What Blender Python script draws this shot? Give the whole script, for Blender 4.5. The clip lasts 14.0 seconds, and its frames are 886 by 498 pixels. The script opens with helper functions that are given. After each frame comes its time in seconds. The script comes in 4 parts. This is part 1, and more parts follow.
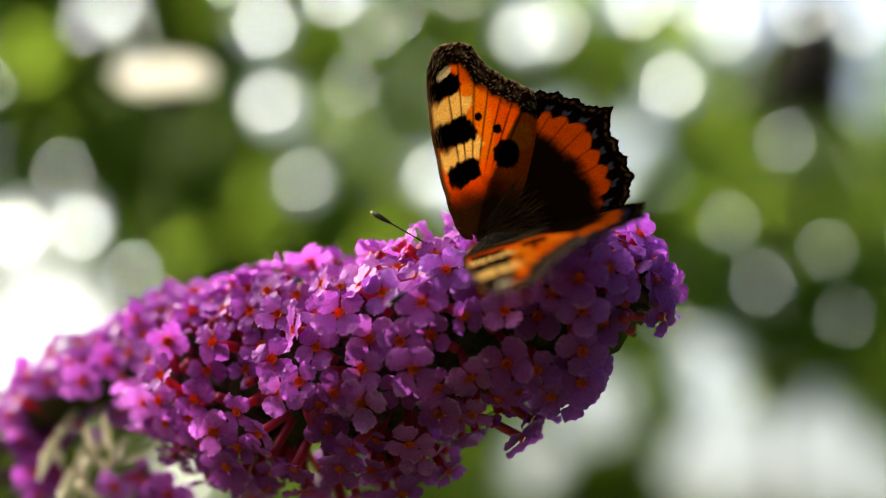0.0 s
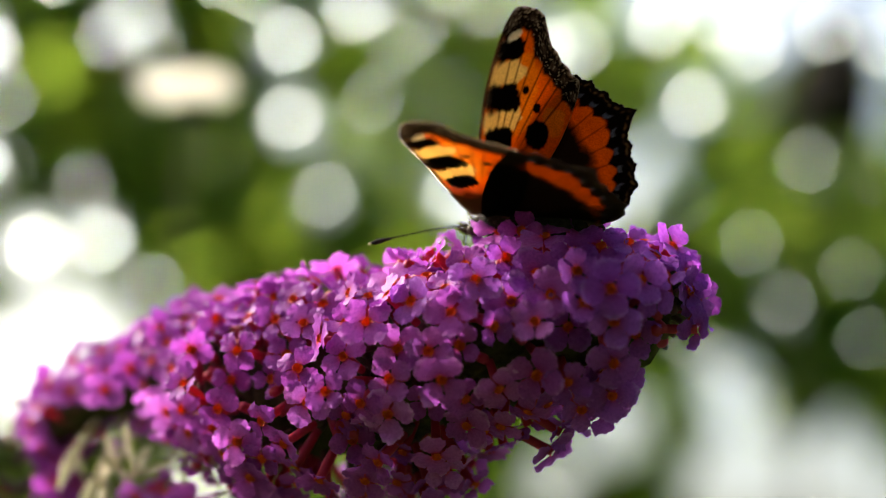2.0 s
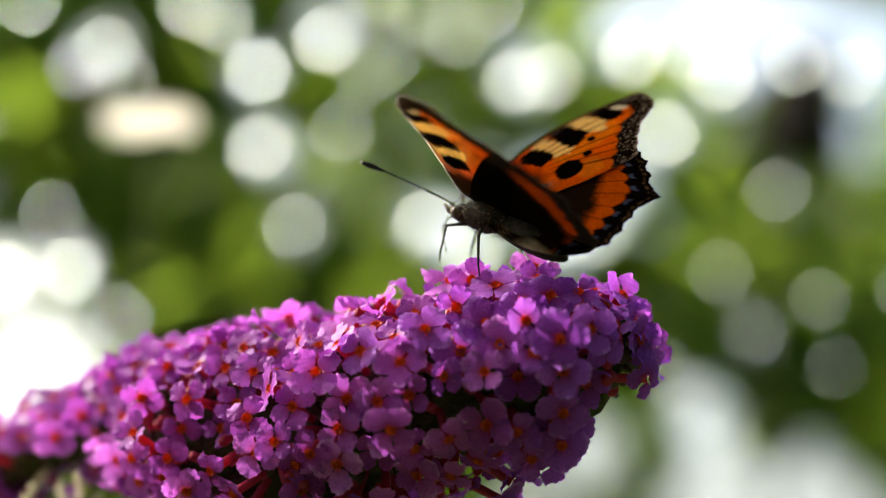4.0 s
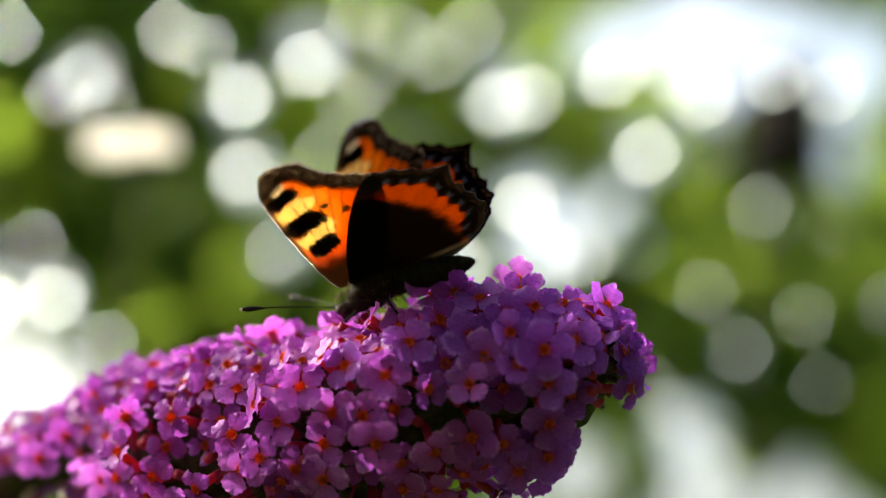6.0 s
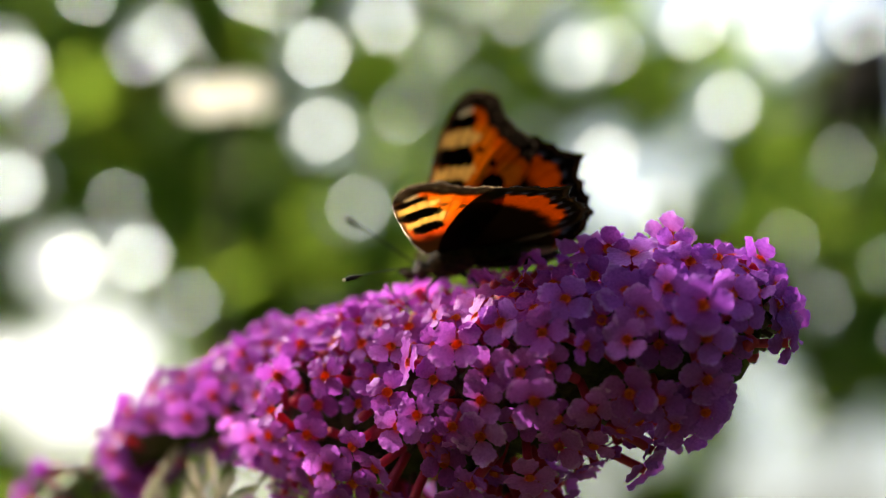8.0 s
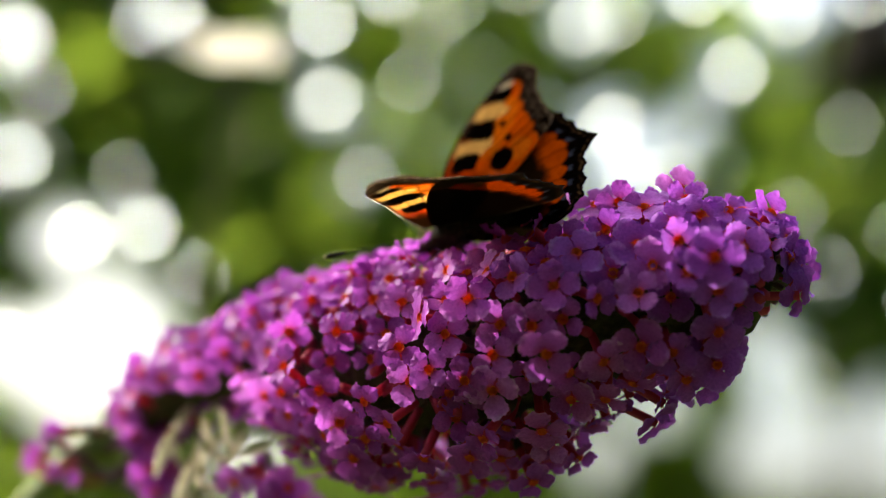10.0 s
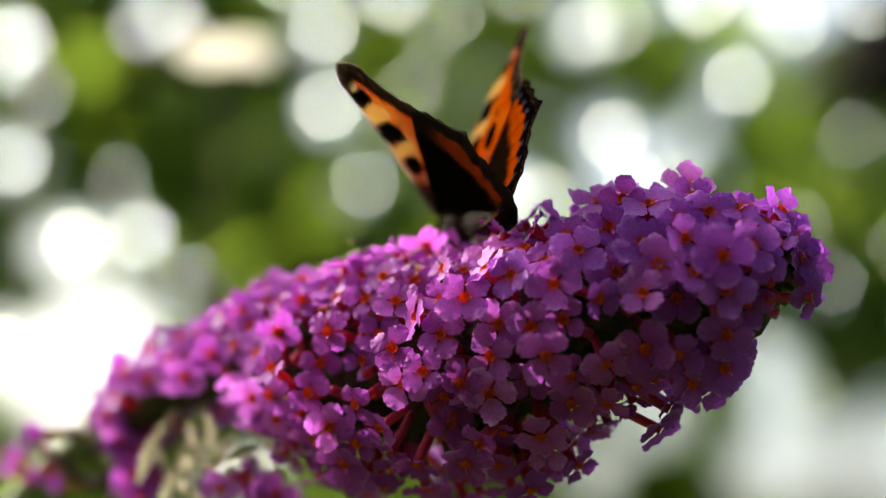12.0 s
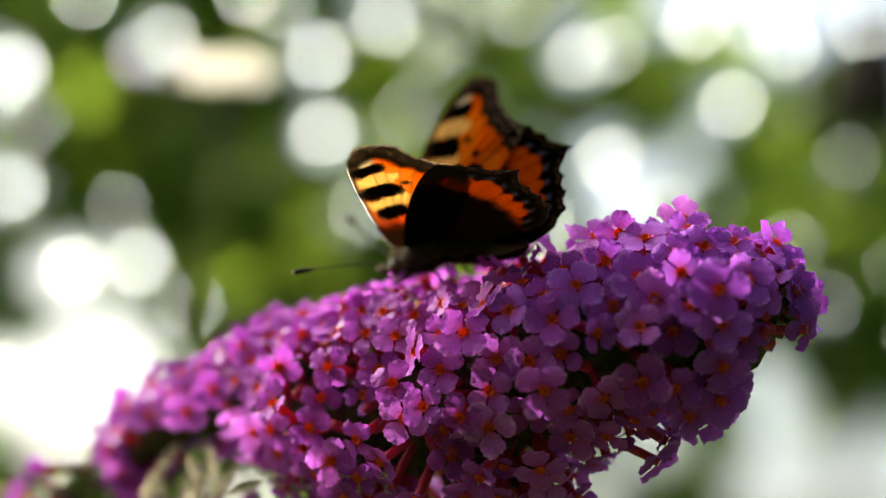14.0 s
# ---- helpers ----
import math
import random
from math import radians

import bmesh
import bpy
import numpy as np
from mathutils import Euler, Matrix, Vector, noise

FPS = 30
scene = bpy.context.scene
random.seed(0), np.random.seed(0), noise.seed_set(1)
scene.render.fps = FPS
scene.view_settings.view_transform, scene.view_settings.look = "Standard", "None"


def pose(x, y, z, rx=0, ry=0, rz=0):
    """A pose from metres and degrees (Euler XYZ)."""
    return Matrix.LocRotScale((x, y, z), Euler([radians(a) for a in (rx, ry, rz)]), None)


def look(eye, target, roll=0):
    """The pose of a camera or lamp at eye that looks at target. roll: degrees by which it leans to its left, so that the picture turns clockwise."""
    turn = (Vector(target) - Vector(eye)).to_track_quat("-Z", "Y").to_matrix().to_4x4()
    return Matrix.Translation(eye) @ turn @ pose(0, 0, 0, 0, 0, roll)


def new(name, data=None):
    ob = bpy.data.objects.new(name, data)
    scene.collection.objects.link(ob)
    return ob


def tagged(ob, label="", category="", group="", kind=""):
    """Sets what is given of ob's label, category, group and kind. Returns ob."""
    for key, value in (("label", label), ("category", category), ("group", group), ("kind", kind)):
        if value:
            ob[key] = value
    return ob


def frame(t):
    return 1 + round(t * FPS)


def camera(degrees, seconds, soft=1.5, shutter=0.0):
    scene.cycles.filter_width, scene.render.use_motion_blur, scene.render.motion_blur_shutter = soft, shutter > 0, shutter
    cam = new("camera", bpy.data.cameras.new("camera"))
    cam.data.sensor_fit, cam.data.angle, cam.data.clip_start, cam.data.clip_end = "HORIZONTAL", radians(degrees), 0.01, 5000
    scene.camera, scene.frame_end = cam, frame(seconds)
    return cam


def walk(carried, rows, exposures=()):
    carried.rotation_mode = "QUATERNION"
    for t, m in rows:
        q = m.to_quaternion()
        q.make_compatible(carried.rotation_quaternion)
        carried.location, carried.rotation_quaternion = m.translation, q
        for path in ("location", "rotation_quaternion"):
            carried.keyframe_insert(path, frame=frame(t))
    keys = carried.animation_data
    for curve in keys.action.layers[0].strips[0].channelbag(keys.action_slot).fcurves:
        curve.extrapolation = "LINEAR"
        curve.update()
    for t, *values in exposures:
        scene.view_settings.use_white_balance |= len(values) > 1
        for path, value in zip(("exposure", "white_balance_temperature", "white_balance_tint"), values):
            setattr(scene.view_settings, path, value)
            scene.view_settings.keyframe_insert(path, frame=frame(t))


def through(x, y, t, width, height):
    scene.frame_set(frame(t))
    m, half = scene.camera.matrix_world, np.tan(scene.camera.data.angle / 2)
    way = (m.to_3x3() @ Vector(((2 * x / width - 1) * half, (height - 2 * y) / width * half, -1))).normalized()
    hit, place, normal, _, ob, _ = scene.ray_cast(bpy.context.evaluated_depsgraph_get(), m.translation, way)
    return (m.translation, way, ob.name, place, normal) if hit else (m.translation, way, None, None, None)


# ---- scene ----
# ---------------------------------------------------------------- camera
cam = camera(30, 14.0, soft=1.1)
cam.data.dof.use_dof = True
cam.data.dof.aperture_fstop = 6.4
cam.data.dof.aperture_blades = 0
walk(cam, [
    (0, look((0.0002, -0.2109, 1.3477), (0.0002, -0.0168, 1.3961), 0.00)),
    (0.5, look((0.0006, -0.2120, 1.3470), (-0.0003, -0.0175, 1.3934), 0.60)),
    (1, look((0.0008, -0.2117, 1.3483), (0.0006, -0.0176, 1.3965), 0.69)),
    (1.5, look((0.0008, -0.2112, 1.3486), (-0.0000, -0.0177, 1.3991), 0.94)),
    (2, look((-0.0013, -0.2074, 1.3473), (-0.0034, -0.0139, 1.3979), 0.70)),
    (2.5, look((-0.0010, -0.2048, 1.3476), (-0.0039, -0.0113, 1.3981), 0.73)),
    (3, look((0.0036, -0.2069, 1.3484), (0.0016, -0.0140, 1.4011), 0.68)),
    (5.3, look((-0.0005, -0.2082, 1.3516), (0.0020, -0.0158, 1.4059), 0.30)),
    (5.5, look((0.0010, -0.2079, 1.3499), (0.0030, -0.0159, 1.4060), 0.27)),
    (6, look((0.0021, -0.2071, 1.3490), (0.0047, -0.0152, 1.4054), -0.56)),
    (6.5, look((-0.0013, -0.2076, 1.3500), (-0.0034, -0.0155, 1.4058), -0.24)),
    (7, look((-0.0014, -0.2082, 1.3509), (-0.0039, -0.0156, 1.4048), -0.23)),
    (7.5, look((-0.0028, -0.2090, 1.3513), (-0.0066, -0.0161, 1.4036), -0.32)),
    (8, look((-0.0093, -0.2073, 1.3494), (-0.0140, -0.0140, 1.4006), -0.65)),
    (8.2, look((-0.0119, -0.2071, 1.3490), (-0.0174, -0.0137, 1.3997), -0.43)),
    (10.3, look((-0.0090, -0.2068, 1.3471), (-0.0148, -0.0126, 1.3948), -1.11)),
    (10.5, look((-0.0075, -0.2058, 1.3473), (-0.0149, -0.0117, 1.3948), -1.34)),
    (11, look((-0.0094, -0.2044, 1.3460), (-0.0172, -0.0111, 1.3968), -1.43)),
    (11.5, look((-0.0125, -0.2018, 1.3466), (-0.0199, -0.0085, 1.3973), -1.00)),
    (12, look((-0.0098, -0.1979, 1.3475), (-0.0152, -0.0042, 1.3970), -0.51)),
    (12.5, look((-0.0089, -0.1971, 1.3480), (-0.0140, -0.0034, 1.3978), -0.37)),
    (13, look((-0.0109, -0.1970, 1.3481), (-0.0166, -0.0035, 1.3982), -0.82)),
    (13.5, look((-0.0122, -0.1992, 1.3498), (-0.0176, -0.0060, 1.4013), -0.72)),
    (14, look((-0.0100, -0.2005, 1.3485), (-0.0149, -0.0074, 1.4006), -0.96)),
], [(0, 1.74, 6720, -2), (14, 1.74, 6720, -2)])

# ---------------------------------------------------------------- light
SUN_FROM = Vector((-0.64, 0.39, 0.66)).normalized()
world = bpy.data.worlds.new("sky")
scene.world = world
world.use_nodes = True
wn = world.node_tree
wn.nodes.clear()
sky = wn.nodes.new("ShaderNodeTexSky")
sky.sky_type = "NISHITA"
sky.sun_disc = False
sky.sun_elevation = math.asin(SUN_FROM.z)
sky.sun_rotation = math.atan2(SUN_FROM.x, SUN_FROM.y)
sky.dust_density = 9.0
sky.air_density = 0.7
sky.ozone_density = 0.5
bg_node = wn.nodes.new("ShaderNodeBackground")
bg_node.inputs["Strength"].default_value = 0.15
w_out = wn.nodes.new("ShaderNodeOutputWorld")
wn.links.new(sky.outputs[0], bg_node.inputs["Color"])
wn.links.new(bg_node.outputs[0], w_out.inputs[0])

sun_data = bpy.data.lights.new("sun", "SUN")
sun_data.energy = 2.6
sun_data.angle = radians(0.6)
sun_data.color = (1.0, 0.98, 0.93)
sun = new("sun", sun_data)
sun.matrix_world = look(SUN_FROM * 10, (0, 0, 0))

# The slope at which the flower head hangs to the lens's way: what was fitted level is leaned back by 14 degrees.
LEAN = Matrix.Translation((0, 0, 1.4)) @ Matrix.Rotation(radians(14), 4, "X") @ Matrix.Translation((0, 0, -1.4))
MM = 0.001


# ---------------------------------------------------------------- helpers
def part(name, bm, material, parent, label=""):
    """Links a bmesh as one mesh object under a thing."""
    me = bpy.data.meshes.new(name)
    bm.normal_update()
    bm.to_mesh(me)
    bm.free()
    for p in me.polygons:
        p.use_smooth = True
    for m in material if isinstance(material, (list, tuple)) else [material]:
        me.materials.append(m)
    ob = new(name, me)
    ob.parent = parent
    if label:
        tagged(ob, label)
    return ob


def tube(bm, pts, radii, sides=8, mat=0, cap=True):
    """A round rod through the points."""
    pts = [Vector(p) for p in pts]
    rings = []
    ref = Vector((0.3, 0.5, 0.81))
    for i, p in enumerate(pts):
        d = (pts[min(i + 1, len(pts) - 1)] - pts[max(i - 1, 0)]).normalized()
        a = d.cross(ref).normalized()
        b = d.cross(a)
        ref = b if abs(d.dot(b)) < 0.9 else ref
        ref = a.cross(d)
        r = radii[i] if isinstance(radii, (list, tuple)) else radii
        rings.append([bm.verts.new(p + (a * math.cos(2 * math.pi * k / sides) + b * math.sin(2 * math.pi * k / sides)) * r) for k in range(sides)])
    for r0, r1 in zip(rings, rings[1:]):
        for k in range(sides):
            f = bm.faces.new((r0[k], r0[(k + 1) % sides], r1[(k + 1) % sides], r1[k]))
            f.material_index = mat
    if cap:
        for ring, flip in ((rings[0], True), (rings[-1], False)):
            f = bm.faces.new(ring[::-1] if flip else ring)
            f.material_index = mat


def blob(bm, centre, size, turn=None, seg=16, rings=10, mat=0, bump=0.0):
    """A rounded body with half-axes size, a little uneven."""
    made = bmesh.ops.create_uvsphere(bm, u_segments=seg, v_segments=rings, radius=1.0)["verts"]
    m = turn or Matrix.Identity(3)
    for v in made:
        k = 1 + bump * noise.noise(v.co * 2.3 + Vector(centre) * 900)
        v.co = Vector(centre) + m @ Vector((v.co.x * size[0] * k, v.co.y * size[1] * k, v.co.z * size[2] * k))
    for v in made:
        for f in v.link_faces:
            f.material_index = mat


def table(x, xs, ys):
    return float(np.interp(x, xs, ys))


# ---------------------------------------------------------------- materials
def material(name):
    m = bpy.data.materials.new(name)
    m.use_nodes = True
    m.node_tree.nodes.clear()
    nt = m.node_tree
    out = nt.nodes.new("ShaderNodeOutputMaterial")

    def node(kind, **kw):
        n = nt.nodes.new(kind)
        for k, v in kw.items():
            if k in n.inputs:
                if isinstance(v, bpy.types.NodeSocket):
                    nt.links.new(v, n.inputs[k])
                else:
                    n.inputs[k].default_value = v
        return n

    return m, nt, node, out


def ramp(nt, node, fac, stops):
    r = node("ShaderNodeValToRGB")
    nt.links.new(fac, r.inputs[0])
    el = r.color_ramp.elements
    while len(el) < len(stops):
        el.new(0.5)
    for e, (p, c) in zip(el, stops):
        e.position, e.color = p, (*c, 1)
    return r.outputs[0]


def noise_node(nt, node, coord, scale, detail=3.0, rough=0.55):
    n = node("ShaderNodeTexNoise", Scale=scale, Detail=detail, Roughness=rough)
    nt.links.new(coord, n.inputs["Vector"])
    return n.outputs["Fac"]


def mixed(nt, node, fac, a, b, mode="MIX"):
    m = nt.nodes.new("ShaderNodeMix")
    m.data_type, m.blend_type = "RGBA", mode
    for sock, v in ((m.inputs[0], fac), (m.inputs[6], a), (m.inputs[7], b)):
        if isinstance(v, bpy.types.NodeSocket):
            nt.links.new(v, sock)
        else:
            sock.default_value = v if isinstance(v, (int, float)) else (*v, 1)
    return m.outputs[2]


def leafy(nt, node, out, colour, through_colour, share, rough=0.5, gloss=0.3, bump=None, strength=0.2, dist=0.0002):
    """A thin living sheet: light is thrown back and let through."""
    if gloss > 0:
        p = node("ShaderNodeBsdfPrincipled", Roughness=rough)
        p.inputs["Specular IOR Level"].default_value = gloss
    else:
        p = node("ShaderNodeBsdfDiffuse", Roughness=rough)
    t = node("ShaderNodeBsdfTranslucent")
    for sock, v in ((p.inputs[0], colour), (t.inputs["Color"], through_colour)):
        if isinstance(v, bpy.types.NodeSocket):
            nt.links.new(v, sock)
        else:
            sock.default_value = (*v, 1)
    if bump is not None:
        b = node("ShaderNodeBump", Strength=strength, Distance=dist)
        nt.links.new(bump, b.inputs["Height"])
        nt.links.new(b.outputs[0], p.inputs["Normal"])
        nt.links.new(b.outputs[0], t.inputs["Normal"])
    mx = node("ShaderNodeMixShader")
    mx.inputs[0].default_value = share
    nt.links.new(p.outputs[0], mx.inputs[1])
    nt.links.new(t.outputs[0], mx.inputs[2])
    nt.links.new(mx.outputs[0], out.inputs[0])


def petal_material(name, stops, patch, rim):
    m, nt, node, out = material(name)
    co = node("ShaderNodeTexCoord").outputs["Object"]
    info = node("ShaderNodeObjectInfo").outputs["Random"]
    tone = ramp(nt, node, info, stops)
    n1 = noise_node(nt, node, co, 420.0)
    n2 = noise_node(nt, node, co, 2600.0, 2.0)
    tone = mixed(nt, node, n1, tone, patch)
    veins = ramp(nt, node, n2, [(0.35, (0.78, 0.72, 0.80)), (0.6, (1, 1, 1))])
    tone = mixed(nt, node, 0.8, tone, veins, "MULTIPLY")
    span = nt.nodes.new("ShaderNodeVectorMath")
    span.operation = "LENGTH"
    nt.links.new(co, span.inputs[0])
    reach = nt.nodes.new("ShaderNodeMath")
    reach.operation = "MULTIPLY"
    reach.inputs[1].default_value = 300.0
    nt.links.new(span.outputs["Value"], reach.inputs[0])
    flush = ramp(nt, node, reach.outputs[0], [(0.17, (1.30, 0.50, 0.22)), (0.27, (0.85, 0.55, 0.62)), (0.50, (0.92, 0.82, 0.92)), (0.85, (1.0, 1.0, 1.0)), (0.97, rim)])
    tone = mixed(nt, node, 1.0, tone, flush, "MULTIPLY")
    thr = mixed(nt, node, 0.9, tone, (1.0, 0.95, 0.97), "MULTIPLY")
    leafy(nt, node, out, tone, thr, 0.50, 0.5, 0.09, n2, 0.4, 0.0002)
    return m


def tube_material():
    m, nt, node, out = material("corolla_tube")
    co = node("ShaderNodeTexCoord").outputs["Object"]
    n1 = noise_node(nt, node, co, 500.0)
    c = ramp(nt, node, n1, [(0.3, (0.30, 0.02, 0.06)), (0.7, (0.44, 0.045, 0.12))])
    leafy(nt, node, out, c, (0.68, 0.04, 0.07), 0.38, 0.5, 0.2)
    return m


def throat_material():
    m, nt, node, out = material("throat")
    co = node("ShaderNodeTexCoord").outputs["Object"]
    n1 = noise_node(nt, node, co, 900.0)
    c = ramp(nt, node, n1, [(0.3, (0.42, 0.03, 0.010)), (0.7, (0.68, 0.10, 0.014))])
    leafy(nt, node, out, c, (0.90, 0.16, 0.02), 0.35, 0.6, 0.2)
    return m


def stem_material(name, a, b, scale=300.0, share=0.12):
    m, nt, node, out = material(name)
    co = node("ShaderNodeTexCoord").outputs["Object"]
    n1 = noise_node(nt, node, co, scale)
    c = ramp(nt, node, n1, [(0.3, a), (0.7, b)])
    leafy(nt, node, out, c, b, share, 0.6, 0.3, n1, 0.3, 0.0003)
    return m


def wing_material():
    m, nt, node, out = material("wing_scales")
    at = node("ShaderNodeAttribute")
    at.attribute_name = "scales"
    co = node("ShaderNodeTexCoord").outputs["Object"]
    fine = noise_node(nt, node, co, 5600.0, 2.0, 0.7)
    broad = noise_node(nt, node, co, 500.0, 3.0)
    grain = ramp(nt, node, fine, [(0.34, (0.60, 0.56, 0.54)), (0.62, (1, 1, 1))])
    col = mixed(nt, node, 0.75, at.outputs["Color"], grain, "MULTIPLY")
    wear = ramp(nt, node, broad, [(0.3, (0.82, 0.80, 0.80)), (0.65, (1, 1, 1))])
    col = mixed(nt, node, 0.6, col, wear, "MULTIPLY")
    shade = node("ShaderNodeGamma", Gamma=1.3)
    nt.links.new(col, shade.inputs[0])
    front = mixed(nt, node, 1.0, shade.outputs[0], (0.80, 0.74, 0.72), "MULTIPLY")
    deep = node("ShaderNodeGamma", Gamma=1.35)
    nt.links.new(col, deep.inputs[0])
    thr = mixed(nt, node, 1.0, deep.outputs[0], (1.0, 0.86, 0.66), "MULTIPLY")
    leafy(nt, node, out, front, thr, 0.54, 0.7, 0.0, fine, 0.25, 0.00012)
    return m


def underside_material():
    m, nt, node, out = material("wing_underside")
    at = node("ShaderNodeAttribute")
    at.attribute_name = "scales"
    co = node("ShaderNodeTexCoord").outputs["Object"]
    fine = noise_node(nt, node, co, 4200.0, 2.0, 0.7)
    grain = ramp(nt, node, fine, [(0.3, (0.55, 0.52, 0.50)), (0.7, (1, 1, 1))])
    col = mixed(nt, node, 0.8, at.outputs["Color"], grain, "MULTIPLY")
    pale = node("ShaderNodeGamma", Gamma=0.5)
    nt.links.new(at.outputs["Color"], pale.inputs[0])
    leafy(nt, node, out, col, pale.outputs[0], 0.72, 0.7, 0.0, fine, 0.3, 0.00012)
    return m


def glossy_material():
    m, nt, node, out = material("glossy_leaf")
    p = node("ShaderNodeBsdfPrincipled", Roughness=0.30)
    p.inputs["Base Color"].default_value = (0.06, 0.09, 0.02, 1)
    p.inputs["Specular IOR Level"].default_value = 0.5
    nt.links.new(p.outputs[0], out.inputs[0])
    return m


def fuzz_material(name, a, b, through=0.15):
    m, nt, node, out = material(name)
    g = node("ShaderNodeNewGeometry").outputs["Random Per Island"]
    c = ramp(nt, node, g, [(0.0, a), (1.0, b)])
    leafy(nt, node, out, c, b, through, 0.7, 0.08)
    return m


def solid_material(name, a, b, rough, scale, metal=0.0, spec=0.5, bump=0.2, dist=0.0003):
    m, nt, node, out = material(name)
    co = node("ShaderNodeTexCoord").outputs["Object"]
    n1 = noise_node(nt, node, co, scale, 5.0)
    c = ramp(nt, node, n1, [(0.3, a), (0.7, b)])
    p = node("ShaderNodeBsdfPrincipled", Roughness=rough, Metallic=metal)
    p.inputs["Specular IOR Level"].default_value = spec
    nt.links.new(c, p.inputs["Base Color"])
    b2 = node("ShaderNodeBump", Strength=bump, Distance=dist)
    nt.links.new(n1, b2.inputs["Height"])
    nt.links.new(b2.outputs[0], p.inputs["Normal"])
    nt.links.new(p.outputs[0], out.inputs[0])
    return m


def foliage_material(name, a, b, thr, share=0.4):
    m, nt, node, out = material(name)
    g = node("ShaderNodeNewGeometry").outputs["Random Per Island"]
    co = node("ShaderNodeTexCoord").outputs["Object"]
    n1 = noise_node(nt, node, co, 3.0, 4.0)
    c = ramp(nt, node, g, [(0.0, a), (1.0, b)])
    c = mixed(nt, node, n1, c, b)
    leafy(nt, node, out, c, thr, share, 0.45, 0.4)
    return m


PETAL = petal_material("petal", [(0.0, (0.21, 0.019, 0.26)), (0.4, (0.33, 0.045, 0.41)), (0.75, (0.45, 0.090, 0.53)), (1.0, (0.60, 0.21, 0.69))], (0.46, 0.10, 0.54), (1.2, 1.8, 1.16))
YOUNG = petal_material("young_petal", [(0.0, (0.19, 0.020, 0.29)), (0.4, (0.29, 0.046, 0.44)), (0.75, (0.39, 0.086, 0.57)), (1.0, (0.52, 0.19, 0.71))], (0.40, 0.096, 0.59), (1.2, 1.8, 1.16))
MASSED = petal_material("massed_petal", [(0.0, (0.25, 0.030, 0.33)), (1.0, (0.34, 0.054, 0.43))], (0.38, 0.078, 0.49), (1.0, 1.0, 1.0))
TUBE, THROAT = tube_material(), throat_material()
STEM = stem_material("green_stem", (0.10, 0.13, 0.05), (0.20, 0.22, 0.09))
CALYX = stem_material("calyx", (0.06, 0.035, 0.03), (0.12, 0.05, 0.05), 600.0)
# Bud green-brown, kept near black to put shade into the gaps between florets.
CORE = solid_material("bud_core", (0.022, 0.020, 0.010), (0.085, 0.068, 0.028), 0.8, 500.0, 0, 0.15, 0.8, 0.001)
SPENT = stem_material("spent_corolla", (0.34, 0.26, 0.15), (0.66, 0.58, 0.44), 250.0, 0.4)
WOOD = solid_material("bark", (0.09, 0.065, 0.045), (0.20, 0.15, 0.10), 0.85, 60.0, 0, 0.3, 0.5, 0.003)
WING = wing_material()
CHITIN = solid_material("dark_chitin", (0.010, 0.008, 0.007), (0.03, 0.022, 0.017), 0.8, 1500.0, 0, 0.08)
EYE = solid_material("compound_eye", (0.03, 0.015, 0.01), (0.06, 0.03, 0.02), 0.22, 3000.0)
BODYFUZZ = fuzz_material("body_fuzz", (0.008, 0.005, 0.003), (0.11, 0.062, 0.024), 0.04)
WINGHAIR = fuzz_material("wing_hair", (0.015, 0.008, 0.004), (0.10, 0.056, 0.020), 0.3)
PALE = solid_material("pale_tip", (0.55, 0.42, 0.25), (0.7, 0.6, 0.42), 0.6, 2000.0)
UNDER, GLOSSY = underside_material(), glossy_material()
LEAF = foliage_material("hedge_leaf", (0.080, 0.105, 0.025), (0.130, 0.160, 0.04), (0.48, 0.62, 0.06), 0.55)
# Copies of the hedge leaf, with sunlit and shaded tone put into their colour.
SUNLITLEAF = foliage_material("sunlit_leaf", (0.06, 0.09, 0.014), (0.11, 0.14, 0.02), (0.36, 0.50, 0.05), 0.6)
SHADELEAF = foliage_material("shade_leaf", (0.045, 0.085, 0.026), (0.08, 0.13, 0.035), (0.36, 0.54, 0.08), 0.45)
DRYLEAF = stem_material("dry_leaf", (0.62, 0.58, 0.51), (0.78, 0.74, 0.67), 40.0, 0.6)
GRASS = solid_material("grass", (0.035, 0.065, 0.015), (0.08, 0.12, 0.03), 0.9, 8.0, 0, 0.2, 0.6, 0.02)
SHRUB = solid_material("shrub", (0.010, 0.020, 0.006), (0.035, 0.06, 0.015), 0.85, 14.0, 0, 0.2, 0.8, 0.03)
SEED = solid_material("seed_head", (0.012, 0.010, 0.008), (0.03, 0.022, 0.018), 0.9, 300.0, 0, 0.1)


# ---------------------------------------------------------------- ground
def ground():
    bm = bmesh.new()
    n, size = 40, 400.0
    grid = [[bm.verts.new(((i / n - 0.5) * size, (j / n - 0.5) * size, 0.05 * noise.noise(Vector((i * 0.7, j * 0.7, 0))))) for j in range(n + 1)] for i in range(n + 1)]
    for i in range(n):
        for j in range(n):
            bm.faces.new((grid[i][j], grid[i + 1][j], grid[i + 1][j + 1], grid[i][j + 1]))
    tagged(part("ground", bm, GRASS, None), "green lawn that reaches to the horizon", "lawn", kind="structure")


ground()


# ---------------------------------------------------------------- hedge with gaps to the sky
EYE0 = Vector((0.0, -0.211, 1.348))
FOCAL = 784 / math.tan(radians(15))


def behind(px, py, far):
    """A place far metres behind the flower, by its direction from the lens in the level frame."""
    d = far + 0.217
    return LEAN @ Vector(((px - 784) / FOCAL * d, far, 1.4 - (py - 441) / FOCAL * d))


